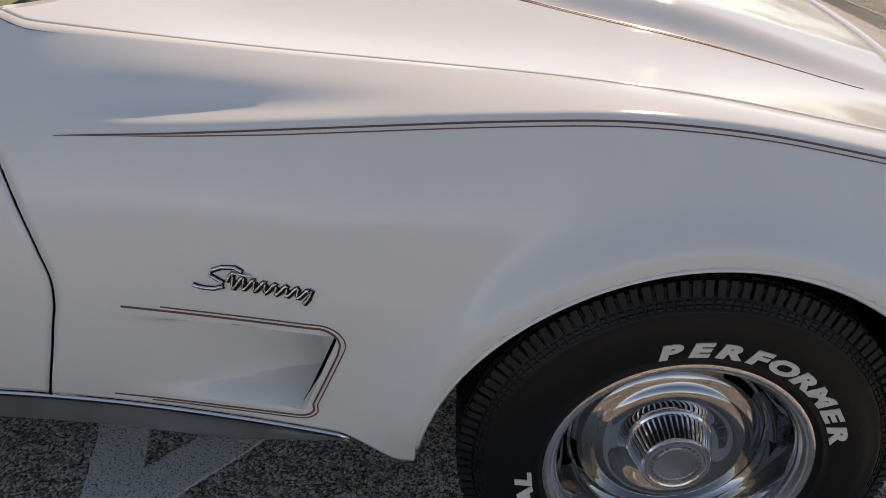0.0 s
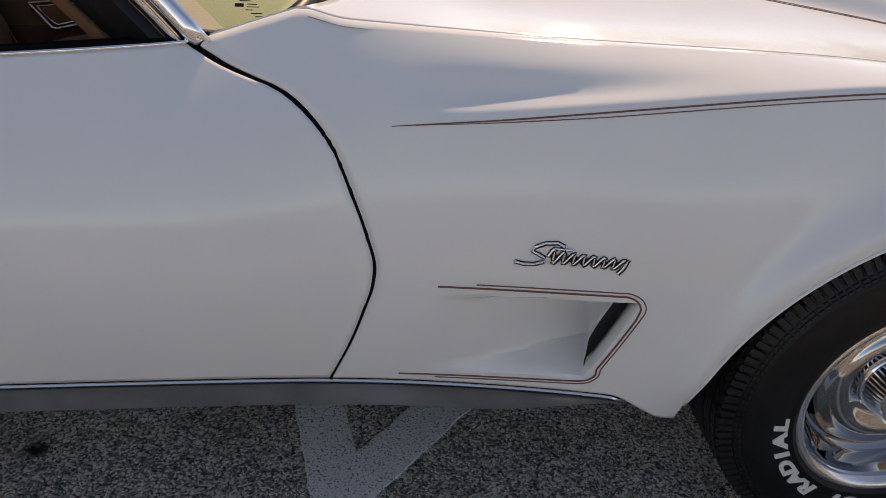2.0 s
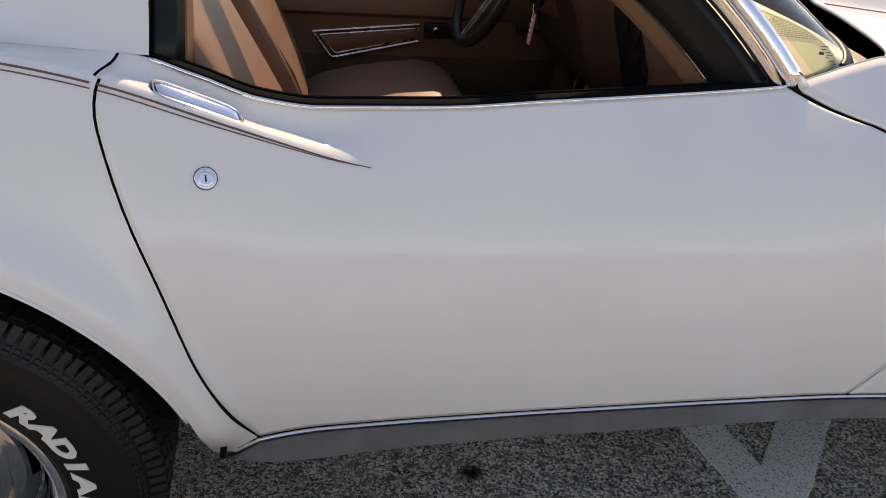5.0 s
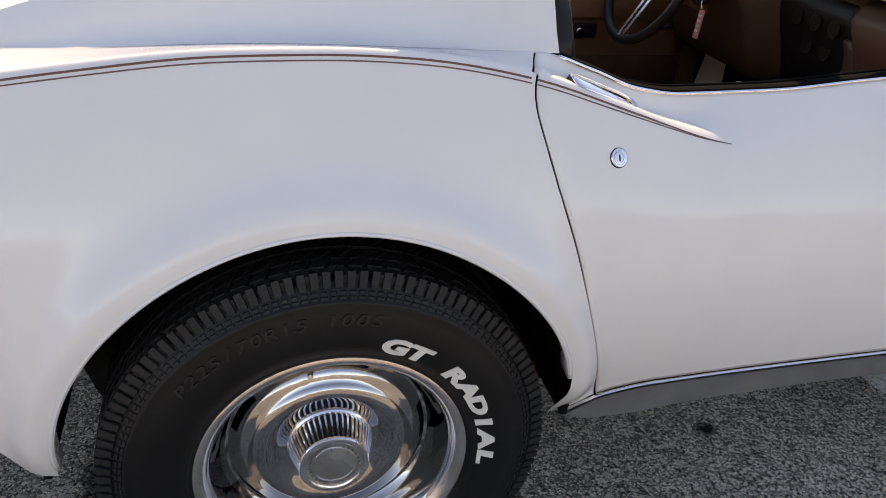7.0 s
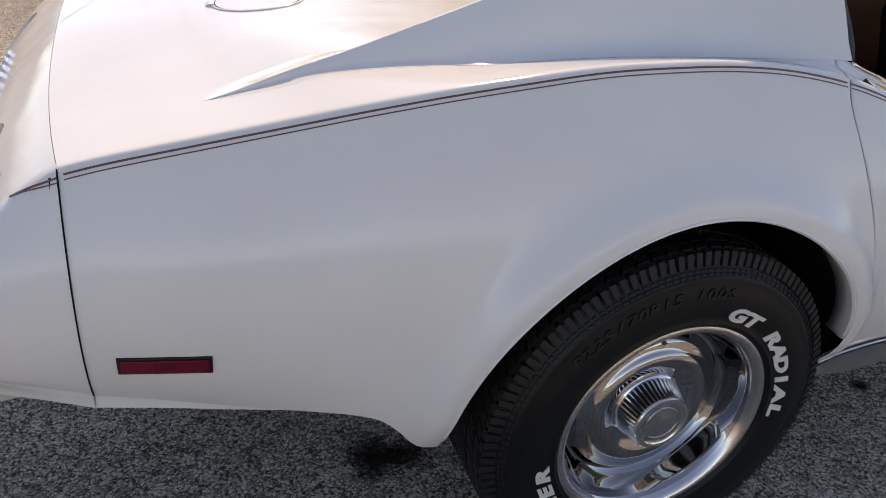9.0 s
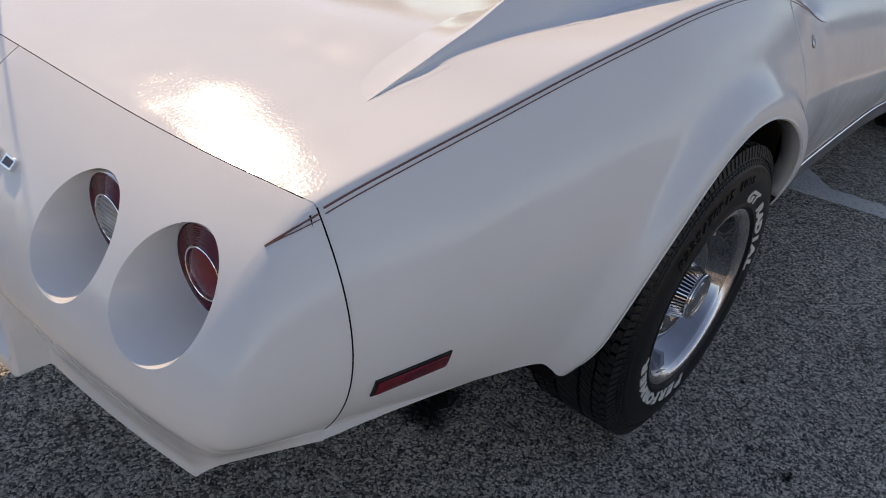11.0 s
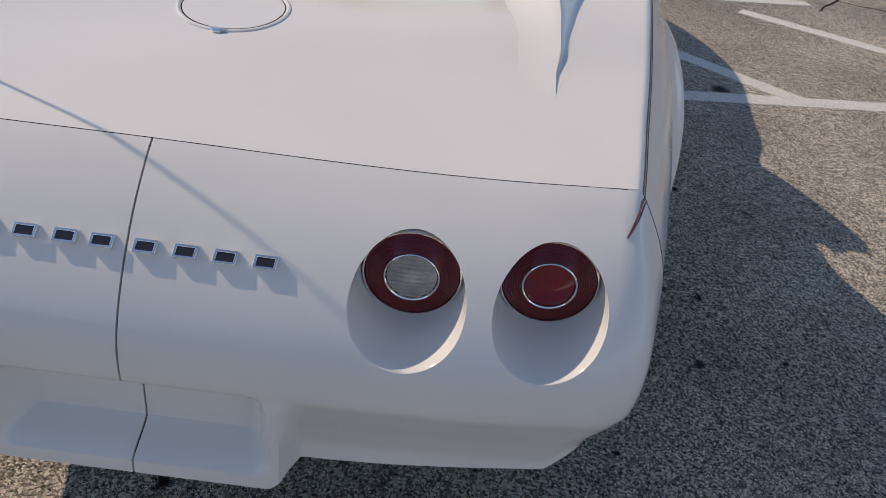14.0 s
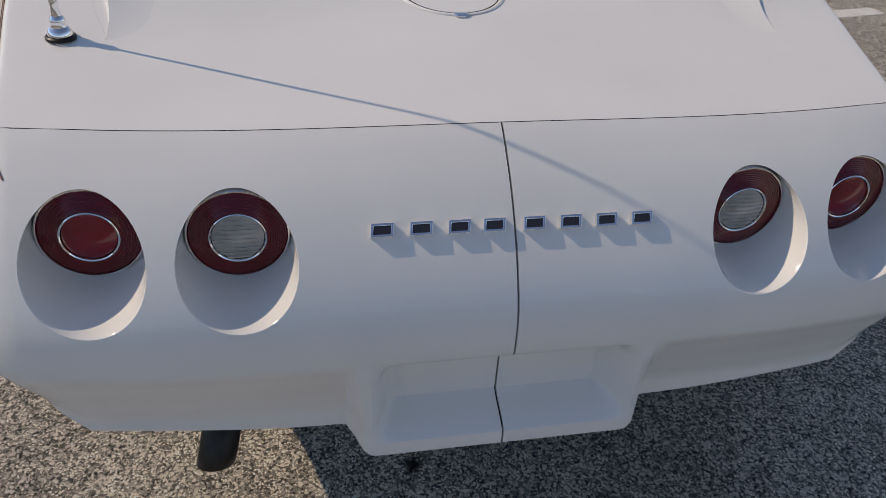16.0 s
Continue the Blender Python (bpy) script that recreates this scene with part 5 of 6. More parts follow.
    mesh_object("cap_ribs", verts, faces, CHROME, wheel, "", 20)
    lathe("cap_groove", [(0.0616, -0.0545), (0.0508, -0.0916)], BLACK, wheel, n=72)
    lathe("cap_badge", [(0.043, -0.0985), (0.040, -0.0975), (0.034, -0.0975), (0.0335, -0.099), (0.0315, -0.099), (0.031, -0.098), (0.016, -0.0988), (0.0001, -0.099)], BRUSHED, wheel, "grey round badge with a ring of dashes", n=48)
    verts, faces = [], []
    for k in range(26):                                     # ring of unreadable lettering as dashes
        if k in (6, 7, 19, 20):
            continue
        t = 2 * math.pi * k / 26
        b = len(verts)
        for r in (0.0352, 0.0388):
            for tt in (t - 0.07, t + 0.07):
                verts.append((r * math.cos(tt), -0.0981, r * math.sin(tt)))
        faces.append((b, b + 1, b + 3, b + 2))
    tagged(mesh_object("badge_ring_print", verts, faces, MOULDING, wheel), kind="stuff")
    tube("valve_stem", [(-0.032, -0.088, 0.170), (-0.033, -0.100, 0.172)], 0.0042, BRUSHED, wheel)
    return wheel


wheel = build_wheel()
wheel.matrix_local = pose(0, -TYRE_Y, HUB_Z)
for wx, left, spin in ((2.489, False, -170), (0.0, True, 40), (2.489, True, 75)):
    m = pose(wx, TYRE_Y if left else -TYRE_Y, HUB_Z, 0, 0, 180 if left else 0) @ pose(0, 0, 0, 0, -spin, 0)
    w2 = copy_thing(wheel, m)
    w2.parent = car

# wheel wells and underbody
for cx, cz, r in (REAR_ARCH, FRONT_ARCH):
    for mir in (False, True):
        P = []
        for t in np.linspace(-0.12, math.pi + 0.12, 40):
            P.append([(cx + (r + 0.022) * math.cos(t), y, cz + (r + 0.018) * math.sin(t)) for y in (-0.772 - 0.060 * max(0.0, math.sin(t)) ** 0.7, -0.72, -0.6, -0.45)])
        sheet("wheel_well", P, UNDER, car, (0, 0, -1), mirror=mir, solid=0.01)
        P = [[(cx + q * (r + 0.03) * math.cos(t), -0.45, cz + q * (r + 0.03) * math.sin(t)) for q in (0.0, 0.5, 1.0)] for t in np.linspace(-0.5, math.pi + 0.5, 30)]
        sheet("well_wall", P, UNDER, car, (0, -1, 0), mirror=mir, solid=0.01)
box("floor_pan", (0.43, -0.69, 0.275), (2.05, 0.69, 0.30), UNDER, car, "dark underbody")
# unseen boxes, added to stop sunlight leaking through under the doors
box("inner_sill", (0.43, -0.72, 0.296), (1.96, -0.643, 0.372), UNDER, car)
box("inner_sill", (0.43, 0.643, 0.296), (1.96, 0.72, 0.372), UNDER, car)
box("chassis_rail", (-0.45, -0.44, 0.25), (3.2, 0.44, 0.34), UNDER, car)
box("tail_floor", (-0.97, -0.54, 0.425), (-0.40, 0.54, 0.45), UNDER, car)
box("muffler", (-0.85, -0.52, 0.27), (-0.42, -0.24, 0.40), UNDER, car, bevel=0.04)
box("muffler", (-0.85, 0.24, 0.27), (-0.42, 0.52, 0.40), UNDER, car, bevel=0.04)
P = []
for k, (cx, cz, a) in enumerate(((-0.60, 0.305, 0), (-0.92, 0.305, 0), (-0.95, 0.303, 12), (-0.972, 0.293, 38), (-0.986, 0.279, 62), (-0.992, 0.262, 74), (-0.995, 0.247, 76))):
    a = radians(a)
    P.append([(cx - 0.031 * math.sin(a) * math.sin(t), 0.424 + 0.004 * max(0, k - 3) + 0.031 * math.cos(t), cz + 0.031 * math.cos(a) * math.sin(t)) for t in np.linspace(0, 2 * math.pi, 33)])
sheet("exhaust_pipe", P, EXHAUST, car, (0, 0, 0.001), "sooty exhaust pipe turned down at its end", solid=0.003)

# ---------------- side trim ----------------
ROCK_LOW = knots((0.40, 0.262), (0.5, 0.272), (0.72, 0.283), (1.0, 0.286), (1.5, 0.286), (1.75, 0.285), (1.9, 0.302), (2.0, 0.318))
for mir in (False, True):
    P, Q = [], []
    for x in np.linspace(0.414, 1.985, 90):
        zt, zb = float(SILL(x)), float(ROCK_LOW(x))
        y = side_y(x, zt + 0.003)
        P.append([(x, y + 0.004, zt - 0.0095), (x, y - 0.002, zt - 0.011), (x, y + 0.001, zt - 0.018), (x, y + 0.006, (zt + zb) / 2), (x, y + 0.004, zb + 0.012), (x, y + 0.006, zb + 0.003), (x, y + 0.02, zb)])
        Q.append([(x, y + 0.008, zt - 0.0006), (x, y - 0.0025, zt - 0.0012), (x, y - 0.0045, zt - 0.0035), (x, y - 0.003, zt - 0.006), (x, y + 0.008, zt - 0.0066)])
    sheet("rocker_moulding", P, MOULDING, car, (0, -1, 0), "grey metal rocker moulding under the door", mirror=mir, solid=0.003)
    sheet("rocker_bead", Q, CHROME, car, (0, -1, 0), "thin bright bead along the sill", mirror=mir, solid=0.001)
    P = [[(x, side_y(x, float(SILL(x)) + 0.003) + 0.004, float(SILL(x)) - d) for d in (0.004, 0.012)] for x in np.linspace(0.414, 1.985, 60)]
    sheet("rocker_gap", P, GROOVE, car, (0, -1, 0), mirror=mir, solid=0)

# belt trim on the door: bright strip, black sweep
for mir in (False, True):
    P, Q, R = [], [], []
    for x in np.linspace(0.345, 1.305, 70):
        y, z = float(INNER_Y(x)), float(INNER_Z(x))
        P.append([(x, y - 0.0045, z - 0.003), (x, y - 0.0035, z + 0.0005), (x, y - 0.001, z + 0.0022), (x, y + 0.0015, z + 0.0018), (x, y + 0.003, z - 0.006)])
        Q.append([(x, y + 0.004, z - 0.010), (x, y + 0.006, z + 0.003), (x, y + 0.016, z + 0.004), (x, y + 0.026, z + 0.002), (x, y + 0.030, z - 0.02)])
        R.append([(x, y + 0.036, z - 0.02), (x, y + 0.037, z + 0.001), (x, y + 0.039, z + 0.002), (x, y + 0.041, z + 0.001), (x, y + 0.042, z - 0.02)])
    sheet("belt_trim", P, CHROME, car, (0, -0.3, 1), "bright belt trim strip along the window sill", mirror=mir, solid=0.001)
    sheet("window_sweep", Q, FELT, car, (0, 0, 1), "black rubber window sweep", mirror=mir, solid=0.001)
    sheet("inner_belt_trim", R, FELT, car, (0, 0, 1), mirror=mir, solid=0.001)


# ---------------- pinstripes ----------------
def crest_stripe(x0, x1, drop, width, mat, mir, fade0=0.0, fade1=0.0, parent=car):
    pts, nrm, ws = [], [], []
    n = max(12, int((x1 - x0) / 0.02))
    for i in range(n + 1):
        x = x0 + (x1 - x0) * i / n
        dd = drop
        if fade0:
            dd = 0.0026 + (drop - 0.0026) * min(1.0, (x - x0) / fade0)
        if fade1:
            dd = 0.0026 + (drop - 0.0026) * min(1.0, (x1 - x) / fade1)
        z = float(CREST_Z(x)) - 0.0035 - dd
        y = side_y(x, z)
        nv = side_normal(x, z)
        w = width
        if fade0:
            w = min(w, width * (0.35 + (x - x0) / fade0))
        if fade1:
            w = min(w, width * (0.35 + (x1 - x) / fade1))
        p = Vector((x, y, z)) + nv * 0.0004
        if mir:
            p.y, nv = -p.y, Vector((nv.x, -nv.y, nv.z))
        pts.append(p)
        nrm.append(nv)
        ws.append(w)
    ribbon("pinstripe", pts, nrm, ws, mat, parent, "", 0.0006)


for mir in (False, True):
    for drop, w, mt in ((0.0026, 0.0027, STRIPE), (0.0084, 0.0016, STRIPE)):
        crest_stripe(1.598, 3.25, drop, w, mt, mir, fade0=0.3)
        crest_stripe(-0.886, 0.284, drop, w, mt, mir)
        crest_stripe(0.292, 0.622, drop, w, mt, mir, fade1=0.25)


def side_stripe(path, width, mat, mir):
    pts, nrm = [], []
    for x, z in path:
        nv = side_normal(x, z)
        p = Vector((x, side_y(x, z), z)) + nv * 0.0005
        if mir:
            p.y, nv = -p.y, Vector((nv.x, -nv.y, nv.z))
        pts.append(p)
        nrm.append(nv)
    ribbon("pinstripe", pts, nrm, width, mat, car, "", 0.0006)


def vent_outline(off):
    """The line round the scoop, off metres outside it."""
    path = [(x, 0.5645 - 0.035 * (x - 1.67) + off) for x in np.linspace(1.667, 1.945, 30)]
    cx, cz, r = 1.945, 0.529, 0.0265
    for a in np.linspace(80, -15, 14):
        path.append((cx + (r + off) * math.cos(radians(a)) * 1.25, cz + (r + off) * math.sin(radians(a))))
    for f in np.linspace(0.1, 1, 10):
        path.append((1.979 - 0.047 * f + off, 0.5215 - 0.121 * f))
    cx, cz, r = 1.908, 0.396, 0.026
    for a in np.linspace(-20, -88, 10):
        path.append((cx + (r + off) * math.cos(radians(a)), cz + (r + off) * math.sin(radians(a))))
    for x in np.linspace(1.90, 1.612, 30):
        path.append((x, 0.3695 - off))
    return path


for mir in (False, True):
    side_stripe(vent_outline(0.0), 0.0030, STRIPE, mir)
    side_stripe(vent_outline(0.0065)[6:-6], 0.0018, STRIPE, mir)
    # black sheet that stands for the shade inside the scoop's slot
    P = []
    for z in np.linspace(0.396, 0.534, 14):
        xf = 1.918 + (z - 0.40) * 0.38
        yo = side_y(xf + 0.012, z)
        f = (z - 0.396) / 0.138
        deep = 0.020 + 0.066 * math.sin(math.pi * min(1, max(0, f))) ** 0.15
        P.append([(xf - 0.0060 + 0.30 * q, yo + q, z) for q in (0.030, 0.65 * deep, deep)])
    sheet("vent_shade", P, GROOVE, car, (-1, -1, 0), "black sheet for the shade in the side vent opening", mirror=mir, solid=0.001)

# ---------------- script badge: a chrome flourish and a wavy row, plainly shaped ----------------
def on_side(x, z, lift):
    nv = side_normal(x, z)
    return Vector((x, side_y(x, z), z)) + nv * lift


for mir in (False,):
    sw = [(1.848, 0.640), (1.838, 0.6455), (1.820, 0.6445), (1.806, 0.6385), (1.802, 0.6315), (1.811, 0.6265), (1.820, 0.6215), (1.819, 0.6145), (1.806, 0.6105), (1.790, 0.6105), (1.777, 0.6140)]
    badge = tube("script_badge", [on_side(x, z, 0.0038) for x, z in sw], 0.0019, CHROME, car, "chrome script badge with dark edges", 8)
    tube("badge_shadow_line", [on_side(x + 0.001, z - 0.0012, 0.0012) for x, z in sw], 0.0036, BLACK, badge)
    wave = []
    for i in range(67):
        f = i / 66
        x = 1.826 + 0.112 * f
        z = 0.624 - 0.011 * f + (0.0088 + 0.004 * math.exp(-(f / 0.12) ** 2)) * math.sin(f * 2 * math.pi * 7.5) * (1.0 - 0.15 * f)
        wave.append((x + 0.004 * math.sin(f * 2 * math.pi * 7.5), z))
    wave += [(1.943, 0.621), (1.938, 0.607), (1.931, 0.598)]
    tube("badge_wave", [on_side(x, z, 0.0034) for x, z in wave], 0.0019, CHROME, badge)
    tube("badge_shadow_line", [on_side(x + 0.0008, z - 0.0012, 0.0010) for x, z in wave], 0.0040, BLACK, badge)
    tube("badge_bar", [on_side(x, z, 0.0034) for x, z in ((1.834, 0.637), (1.862, 0.634))], 0.0018, CHROME, badge)

# ---------------- door handle, lock ----------------
def shelf_point(x, y):
    """The point of the door's ridge at x and y, between the belt and the crest."""
    s, yy, zz, sc = cut(x)
    ic = int(np.searchsorted(s, sc))
    return Vector((x, y, float(np.interp(-y, -yy[:ic + 1], zz[:ic + 1]))))


def build_handle(mir):
    x0, x1 = 0.349, 0.459
    a, b = shelf_point(x0, -0.7355), shelf_point(x1, -0.7355)
    c, U = (a + b) / 2 + Vector((0, 0.0, 0.0018)), (b - a).normalized()
    W = Vector((0, -0.92, -0.38))
    W = (W - U * W.dot(U)).normalized()
    N = U.cross(W)
    if N.z < 0:
        N = -N
    rings = ((1.12, -0.004), (1.10, 0.0026), (1.0, 0.0036), (0.90, 0.0018), (0.86, -0.0010))
    gasket = ((1.24, -0.012), (1.22, 0.0006), (1.05, 0.0010), (0.8, 0.0006), (0.001, 0.0004))
    flap = ((0.82, -0.001), (0.80, 0.0018), (0.70, 0.0026), (0.4, 0.0032), (0.001, 0.0034))
    for name, rr, mat, lab in (("handle_gasket", gasket, BLACK, "black handle gasket"), ("door_handle", rings, CHROME, "recessed chrome door handle"), ("handle_flap", flap, CHROME, "")):
        P = []
        for sc, lift in rr:
            row = []
            for k in range(49):
                t = 2 * math.pi * k / 48
                cu, cw = math.cos(t), math.sin(t)
                eu = math.copysign(abs(cu) ** 0.4, cu) * 0.5
                ew = math.copysign(abs(cw) ** 0.5, cw) * 0.5
                row.append(tuple(c + U * ((x1 - x0) * eu * (1 + (sc - 1) * 0.3) + 0.010 * ew) + W * (0.028 * ew * sc) + N * lift))
            P.append(row)
        sheet(name, P, mat, car, (0, -0.5, 1), lab, mirror=mir, solid=0)
    p, nv = Vector((0.413, side_y(0.413, 0.788), 0.788)), side_normal(0.413, 0.788)
    lockob = lathe("door_lock", [(0.0165, 0.001), (0.0165, -0.0022), (0.0155, -0.0034), (0.0128, -0.0036), (0.0122, -0.0026), (0.0115, -0.0026), (0.011, -0.0044), (0.0085, -0.0046), (0.0080, -0.0034), (0.0001, -0.0034)], CHROME, car, "round chrome door lock", n=40)
    lathe("lock_gasket", [(0.0178, 0.002), (0.0178, -0.0008), (0.0160, -0.0012)], BLACK, lockob, n=40)
    box("key_slot", (-0.0012, -0.0040, -0.0055), (0.0012, -0.0030, 0.0055), BLACK, lockob, bevel=0.0)
    if mir:
        p.y, nv = -p.y, Vector((nv.x, -nv.y, nv.z))
    q = nv.to_track_quat("Y", "Z").to_matrix().to_4x4() @ pose(0, 0, 0, 0, 0, 180)
    q.translation = p
    lockob.matrix_local = q @ Matrix.Scale(0.82, 4)


build_handle(False)
build_handle(True)


# ---------------- side marker ----------------
def build_marker(mir):
    x0, x1, z0, z1 = -0.853, -0.729, 0.5135, 0.5455

    def pt(x, z, lift):
        nv = side_normal(x, z)
        p = Vector((x, side_y(x, z), z)) + nv * lift
        return tuple(p)
    def plate(name, a, b, c, d, l0, l1, mat, lab, parent):
        P = []
        for k, (sc, lf) in enumerate(((1.0, l0), (1.0, l1), (0.94, l1 + 0.001), (0.5, l1 + 0.0012), (0.02, l1 + 0.0012))):
            row = []
            for e in range(41):
                t = 2 * math.pi * e / 40
                cu, cw = math.cos(t), math.sin(t)
                m = max(abs(cu), abs(cw))
                row.append(pt((a + b) / 2 + (b - a) / 2 * cu / m * sc, (c + d) / 2 + (d - c) / 2 * cw / m * sc, lf))
            P.append(row)
        return sheet(name, P, mat, parent, (0, -1, 0), lab, mirror=mir, solid=0)
    mk = plate("side_marker", x0, x1, z0, z1, -0.004, 0.0025, BLACK, "dark red rear side marker lamp in a black frame", car)
    plate("marker_lens", x0 + 0.004, x1 - 0.004, z0 + 0.0035, z1 - 0.0035, 0.002, 0.0045, RED_LENS, "", mk)
    plate("marker_bulb", -0.806, -0.776, 0.5245, 0.539, 0.004, 0.0054, RED_DARK, "", mk)


build_marker(False)
build_marker(True)


# ---------------- tail lamps and letters ----------------
def build_tail_lamp(hy, inner):
    lamp = lathe("tail_lamp", [(0.0682, 0.014), (0.0682, 0.002), (0.0672, 0.0005), (0.0652, 0.0005), (0.0646, 0.003)], CHROME, car,
                 "round tail lamp with a dark red ring and a " + ("clear centre" if inner else "red centre"), n=64)
    prof = []
    for i in range(19):                                    # stepped reflector ring
        r = 0.0648 - 0.0276 * i / 18
        prof.append((r, 0.004 - 0.008 * i / 18 - (0.0008 if i % 2 else 0.0)))
    lathe("lamp_ring", prof, RED_DARK, lamp, n=64)
    lathe("lamp_bezel", [(0.0378, -0.001), (0.0376, -0.0072), (0.0364, -0.0080), (0.0350, -0.0072), (0.0346, -0.003)], CHROME, lamp, n=56)
    prof = [(0.0340, -0.004)]
    for i in range(1, 15):
        r = 0.0340 * (1 - i / 14)
        prof.append((max(r, 0.0002), -0.004 - 0.006 * (1 - (r / 0.0340) ** 2)))
    lathe("lamp_lens", prof, WHITE_LENS if inner else RED_LENS, lamp, n=56)
    if inner:
        for k in range(-4, 5):
            z = k * 0.0070
            w = math.sqrt(max(0, 0.0328**2 - z * z))
            tube("lens_rib", [(-w, -0.0085 - 0.002 * (1 - (k / 5) ** 2), z), (0, -0.0100, z), (w, -0.0085 - 0.002 * (1 - (k / 5) ** 2), z)], 0.0010, WHITE_LENS, lamp, sides=5)
    lamp.matrix_local = pose(-0.991 if inner else -0.974, hy, 0.6755 if inner else 0.6780, 0, 0, -90)
    return lamp


for hy, inner in ((-0.3655, True), (-0.552, False), (0.3655, True), (0.552, False)):
    build_tail_lamp(hy, inner)
for sy in (-1, 1):                                          # dark housings that close the tunnels
    for hy in (0.3655, 0.552):
        lathe("lamp_housing", [(0.071, 0.0), (0.068, 0.06), (0.001, 0.06)], BLACK, car, n=32).matrix_local = pose(-0.978 if hy < 0.5 else -0.960, sy * hy, 0.6690 if hy < 0.5 else 0.6755, 0, 0, -90)


def tail_frame(y, z):
    a = Vector((tail_x(y, z + 0.004) - tail_x(y, z - 0.004), 0, 0.008)).normalized()
    p = Vector((tail_x(y, z), y, z))
    n = Vector((0, 1, 0)).cross(a)
    return p, (n if n.x < 0 else -n).normalized(), a


BADGE_FILL = material("dark_badge_fill", (0.06, 0.06, 0.07), 0.25, metal=0.6)
LETTER_X = np.linspace(0.1805, -0.1805, 8)
for i, yy in enumerate(LETTER_X):                           # eight plain chrome tiles in place of the maker's letters
    z = 0.7005 - 0.002 * i / 7
    if i == 3:
        yy += 0.004
    p, n, up = tail_frame(float(yy), z)
    right = up.cross(n).normalized()
    bm = bmesh.new()
    w, h, d, t = 0.0150, 0.0092, 0.0075, 0.0036
    ring = [(-w, -h), (w, -h), (w, h), (-w, h)]
    hole = [(-w + t, -h + t), (w - t, -h + t), (w - t, h - t), (-w + t, h - t)]
    vs = []
    for lift, pts in ((0.0, ring), (d, ring), (d, hole), (d * 0.80, hole)):
        vs.append([bm.verts.new(p + right * (a + 0.12 * b) + up * b + n * lift) for a, b in pts])
    for a, b in zip(vs, vs[1:]):
        for k in range(4):
            bm.faces.new((a[k], a[(k + 1) % 4], b[(k + 1) % 4], b[k]))
    bm.faces.new(vs[-1])
    bmesh.ops.recalc_face_normals(bm, faces=bm.faces)
    tile = part("badge_tile", bm, CHROME, car, "small chrome badge tile with a dark centre", bevel=0.001)
    bm = bmesh.new()
    bm.faces.new([bm.verts.new(p + right * (a + 0.12 * b) + up * b + n * (d * 0.80 + 0.0006)) for a, b in hole])
    part("badge_fill", bm, BADGE_FILL, tile)

# stripe ends on the tail corner
def cover_points(mesh):
    V = np.empty(len(mesh.vertices) * 3)
    mesh.vertices.foreach_get("co", V)
    N = np.empty(len(mesh.vertices) * 3)
    mesh.vertices.foreach_get("normal", N)
    return V.reshape(-1, 3), N.reshape(-1, 3)


def lay_on(p, V, N):
    """The point of the cover nearest to p, and the normal there."""
    d = np.linalg.norm(V - np.array(p), axis=1)
    near = np.argsort(d)[:5]
    w = 1.0 / (d[near] ** 2 + 1e-8)
    n = (N[near] * w[:, None]).sum(0)
    n /= np.linalg.norm(n)
    c = (V[near] * w[:, None]).sum(0) / w.sum()
    q = np.array(p) - n * float((np.array(p) - c).dot(n))
    return Vector(q), Vector(n)


for cover in [o for o in car.children if o.name.startswith("bumper_cover")]:
    V, N = cover_points(cover.data)
    sgn = 1 if V[:, 1].mean() > 0 else -1
    for k, w in ((0.0, 0.0022), (0.0060, 0.0013)):
        pts, nrm = [], []
        for f in np.linspace(0, 1, 16):
            g = (0.0022 + k) * (1 - f) ** 0.7
            q, n = lay_on((-0.8950 - 0.061 * f, sgn * (0.6680 - 0.024 * f + 0.5 * g), 0.7890 - 0.034 * f - g), V, N)
            pts.append(q + n * 0.0008)
            nrm.append(n)
        ribbon("pinstripe", pts, nrm, w, STRIPE, car, "", 0.0008)

# ---------------- deck: fuel door, antenna ----------------
FX, FY, FR = -0.540, 0.0, 0.091
P = []
for r, lift in ((FR + 0.004, 0.0004), (FR + 0.003, 0.0022), (FR, 0.0032), (FR - 0.003, 0.0022), (FR - 0.0045, 0.001)):
    P.append([(FX + r * math.cos(t), FY + r * math.sin(t), deck_height(FX + r * math.cos(t), FY + r * math.sin(t)) + lift) for t in np.linspace(0, 2 * math.pi, 73)])
filler = sheet("fuel_door", P, PAINT, car, (0, 0, 1), "round white fuel door with a dark gap round it", solid=0)
P = []
for r in (FR - 0.0065, FR - 0.010, FR * 0.5, 0.001):
    P.append([(FX + r * math.cos(t), FY + r * math.sin(t), deck_height(FX + r * math.cos(t), FY + r * math.sin(t)) + 0.0014 + 0.0008 * (1 - r / FR)) for t in np.linspace(0, 2 * math.pi, 73)])
sheet("fuel_door_lid", P, PAINT, filler, (0, 0, 1), "", solid=0)
P = [[(FX + r * math.cos(t), FY + r * math.sin(t), deck_height(FX + r * math.cos(t), FY + r * math.sin(t)) + 0.0006) for t in np.linspace(0, 2 * math.pi, 73)] for r in (FR - 0.0035, FR - 0.0075)]
sheet("fuel_door_gap", P, GROOVE, filler, (0, 0, 1), "", solid=0)
fz = deck_height(FX - FR, FY)
P = [[(FX - FR - 0.001 + d, FY + w * s, fz + 0.0035 + l) for s in (-1, -0.5, 0, 0.5, 1)] for d, w, l in ((0.004, 0.013, 0.001), (-0.004, 0.012, 0.001), (-0.010, 0.007, -0.001), (-0.011, 0.006, -0.003))]
sheet("fuel_door_tab", P, CHROME, filler, (0, 0, 1), "", solid=0.002)

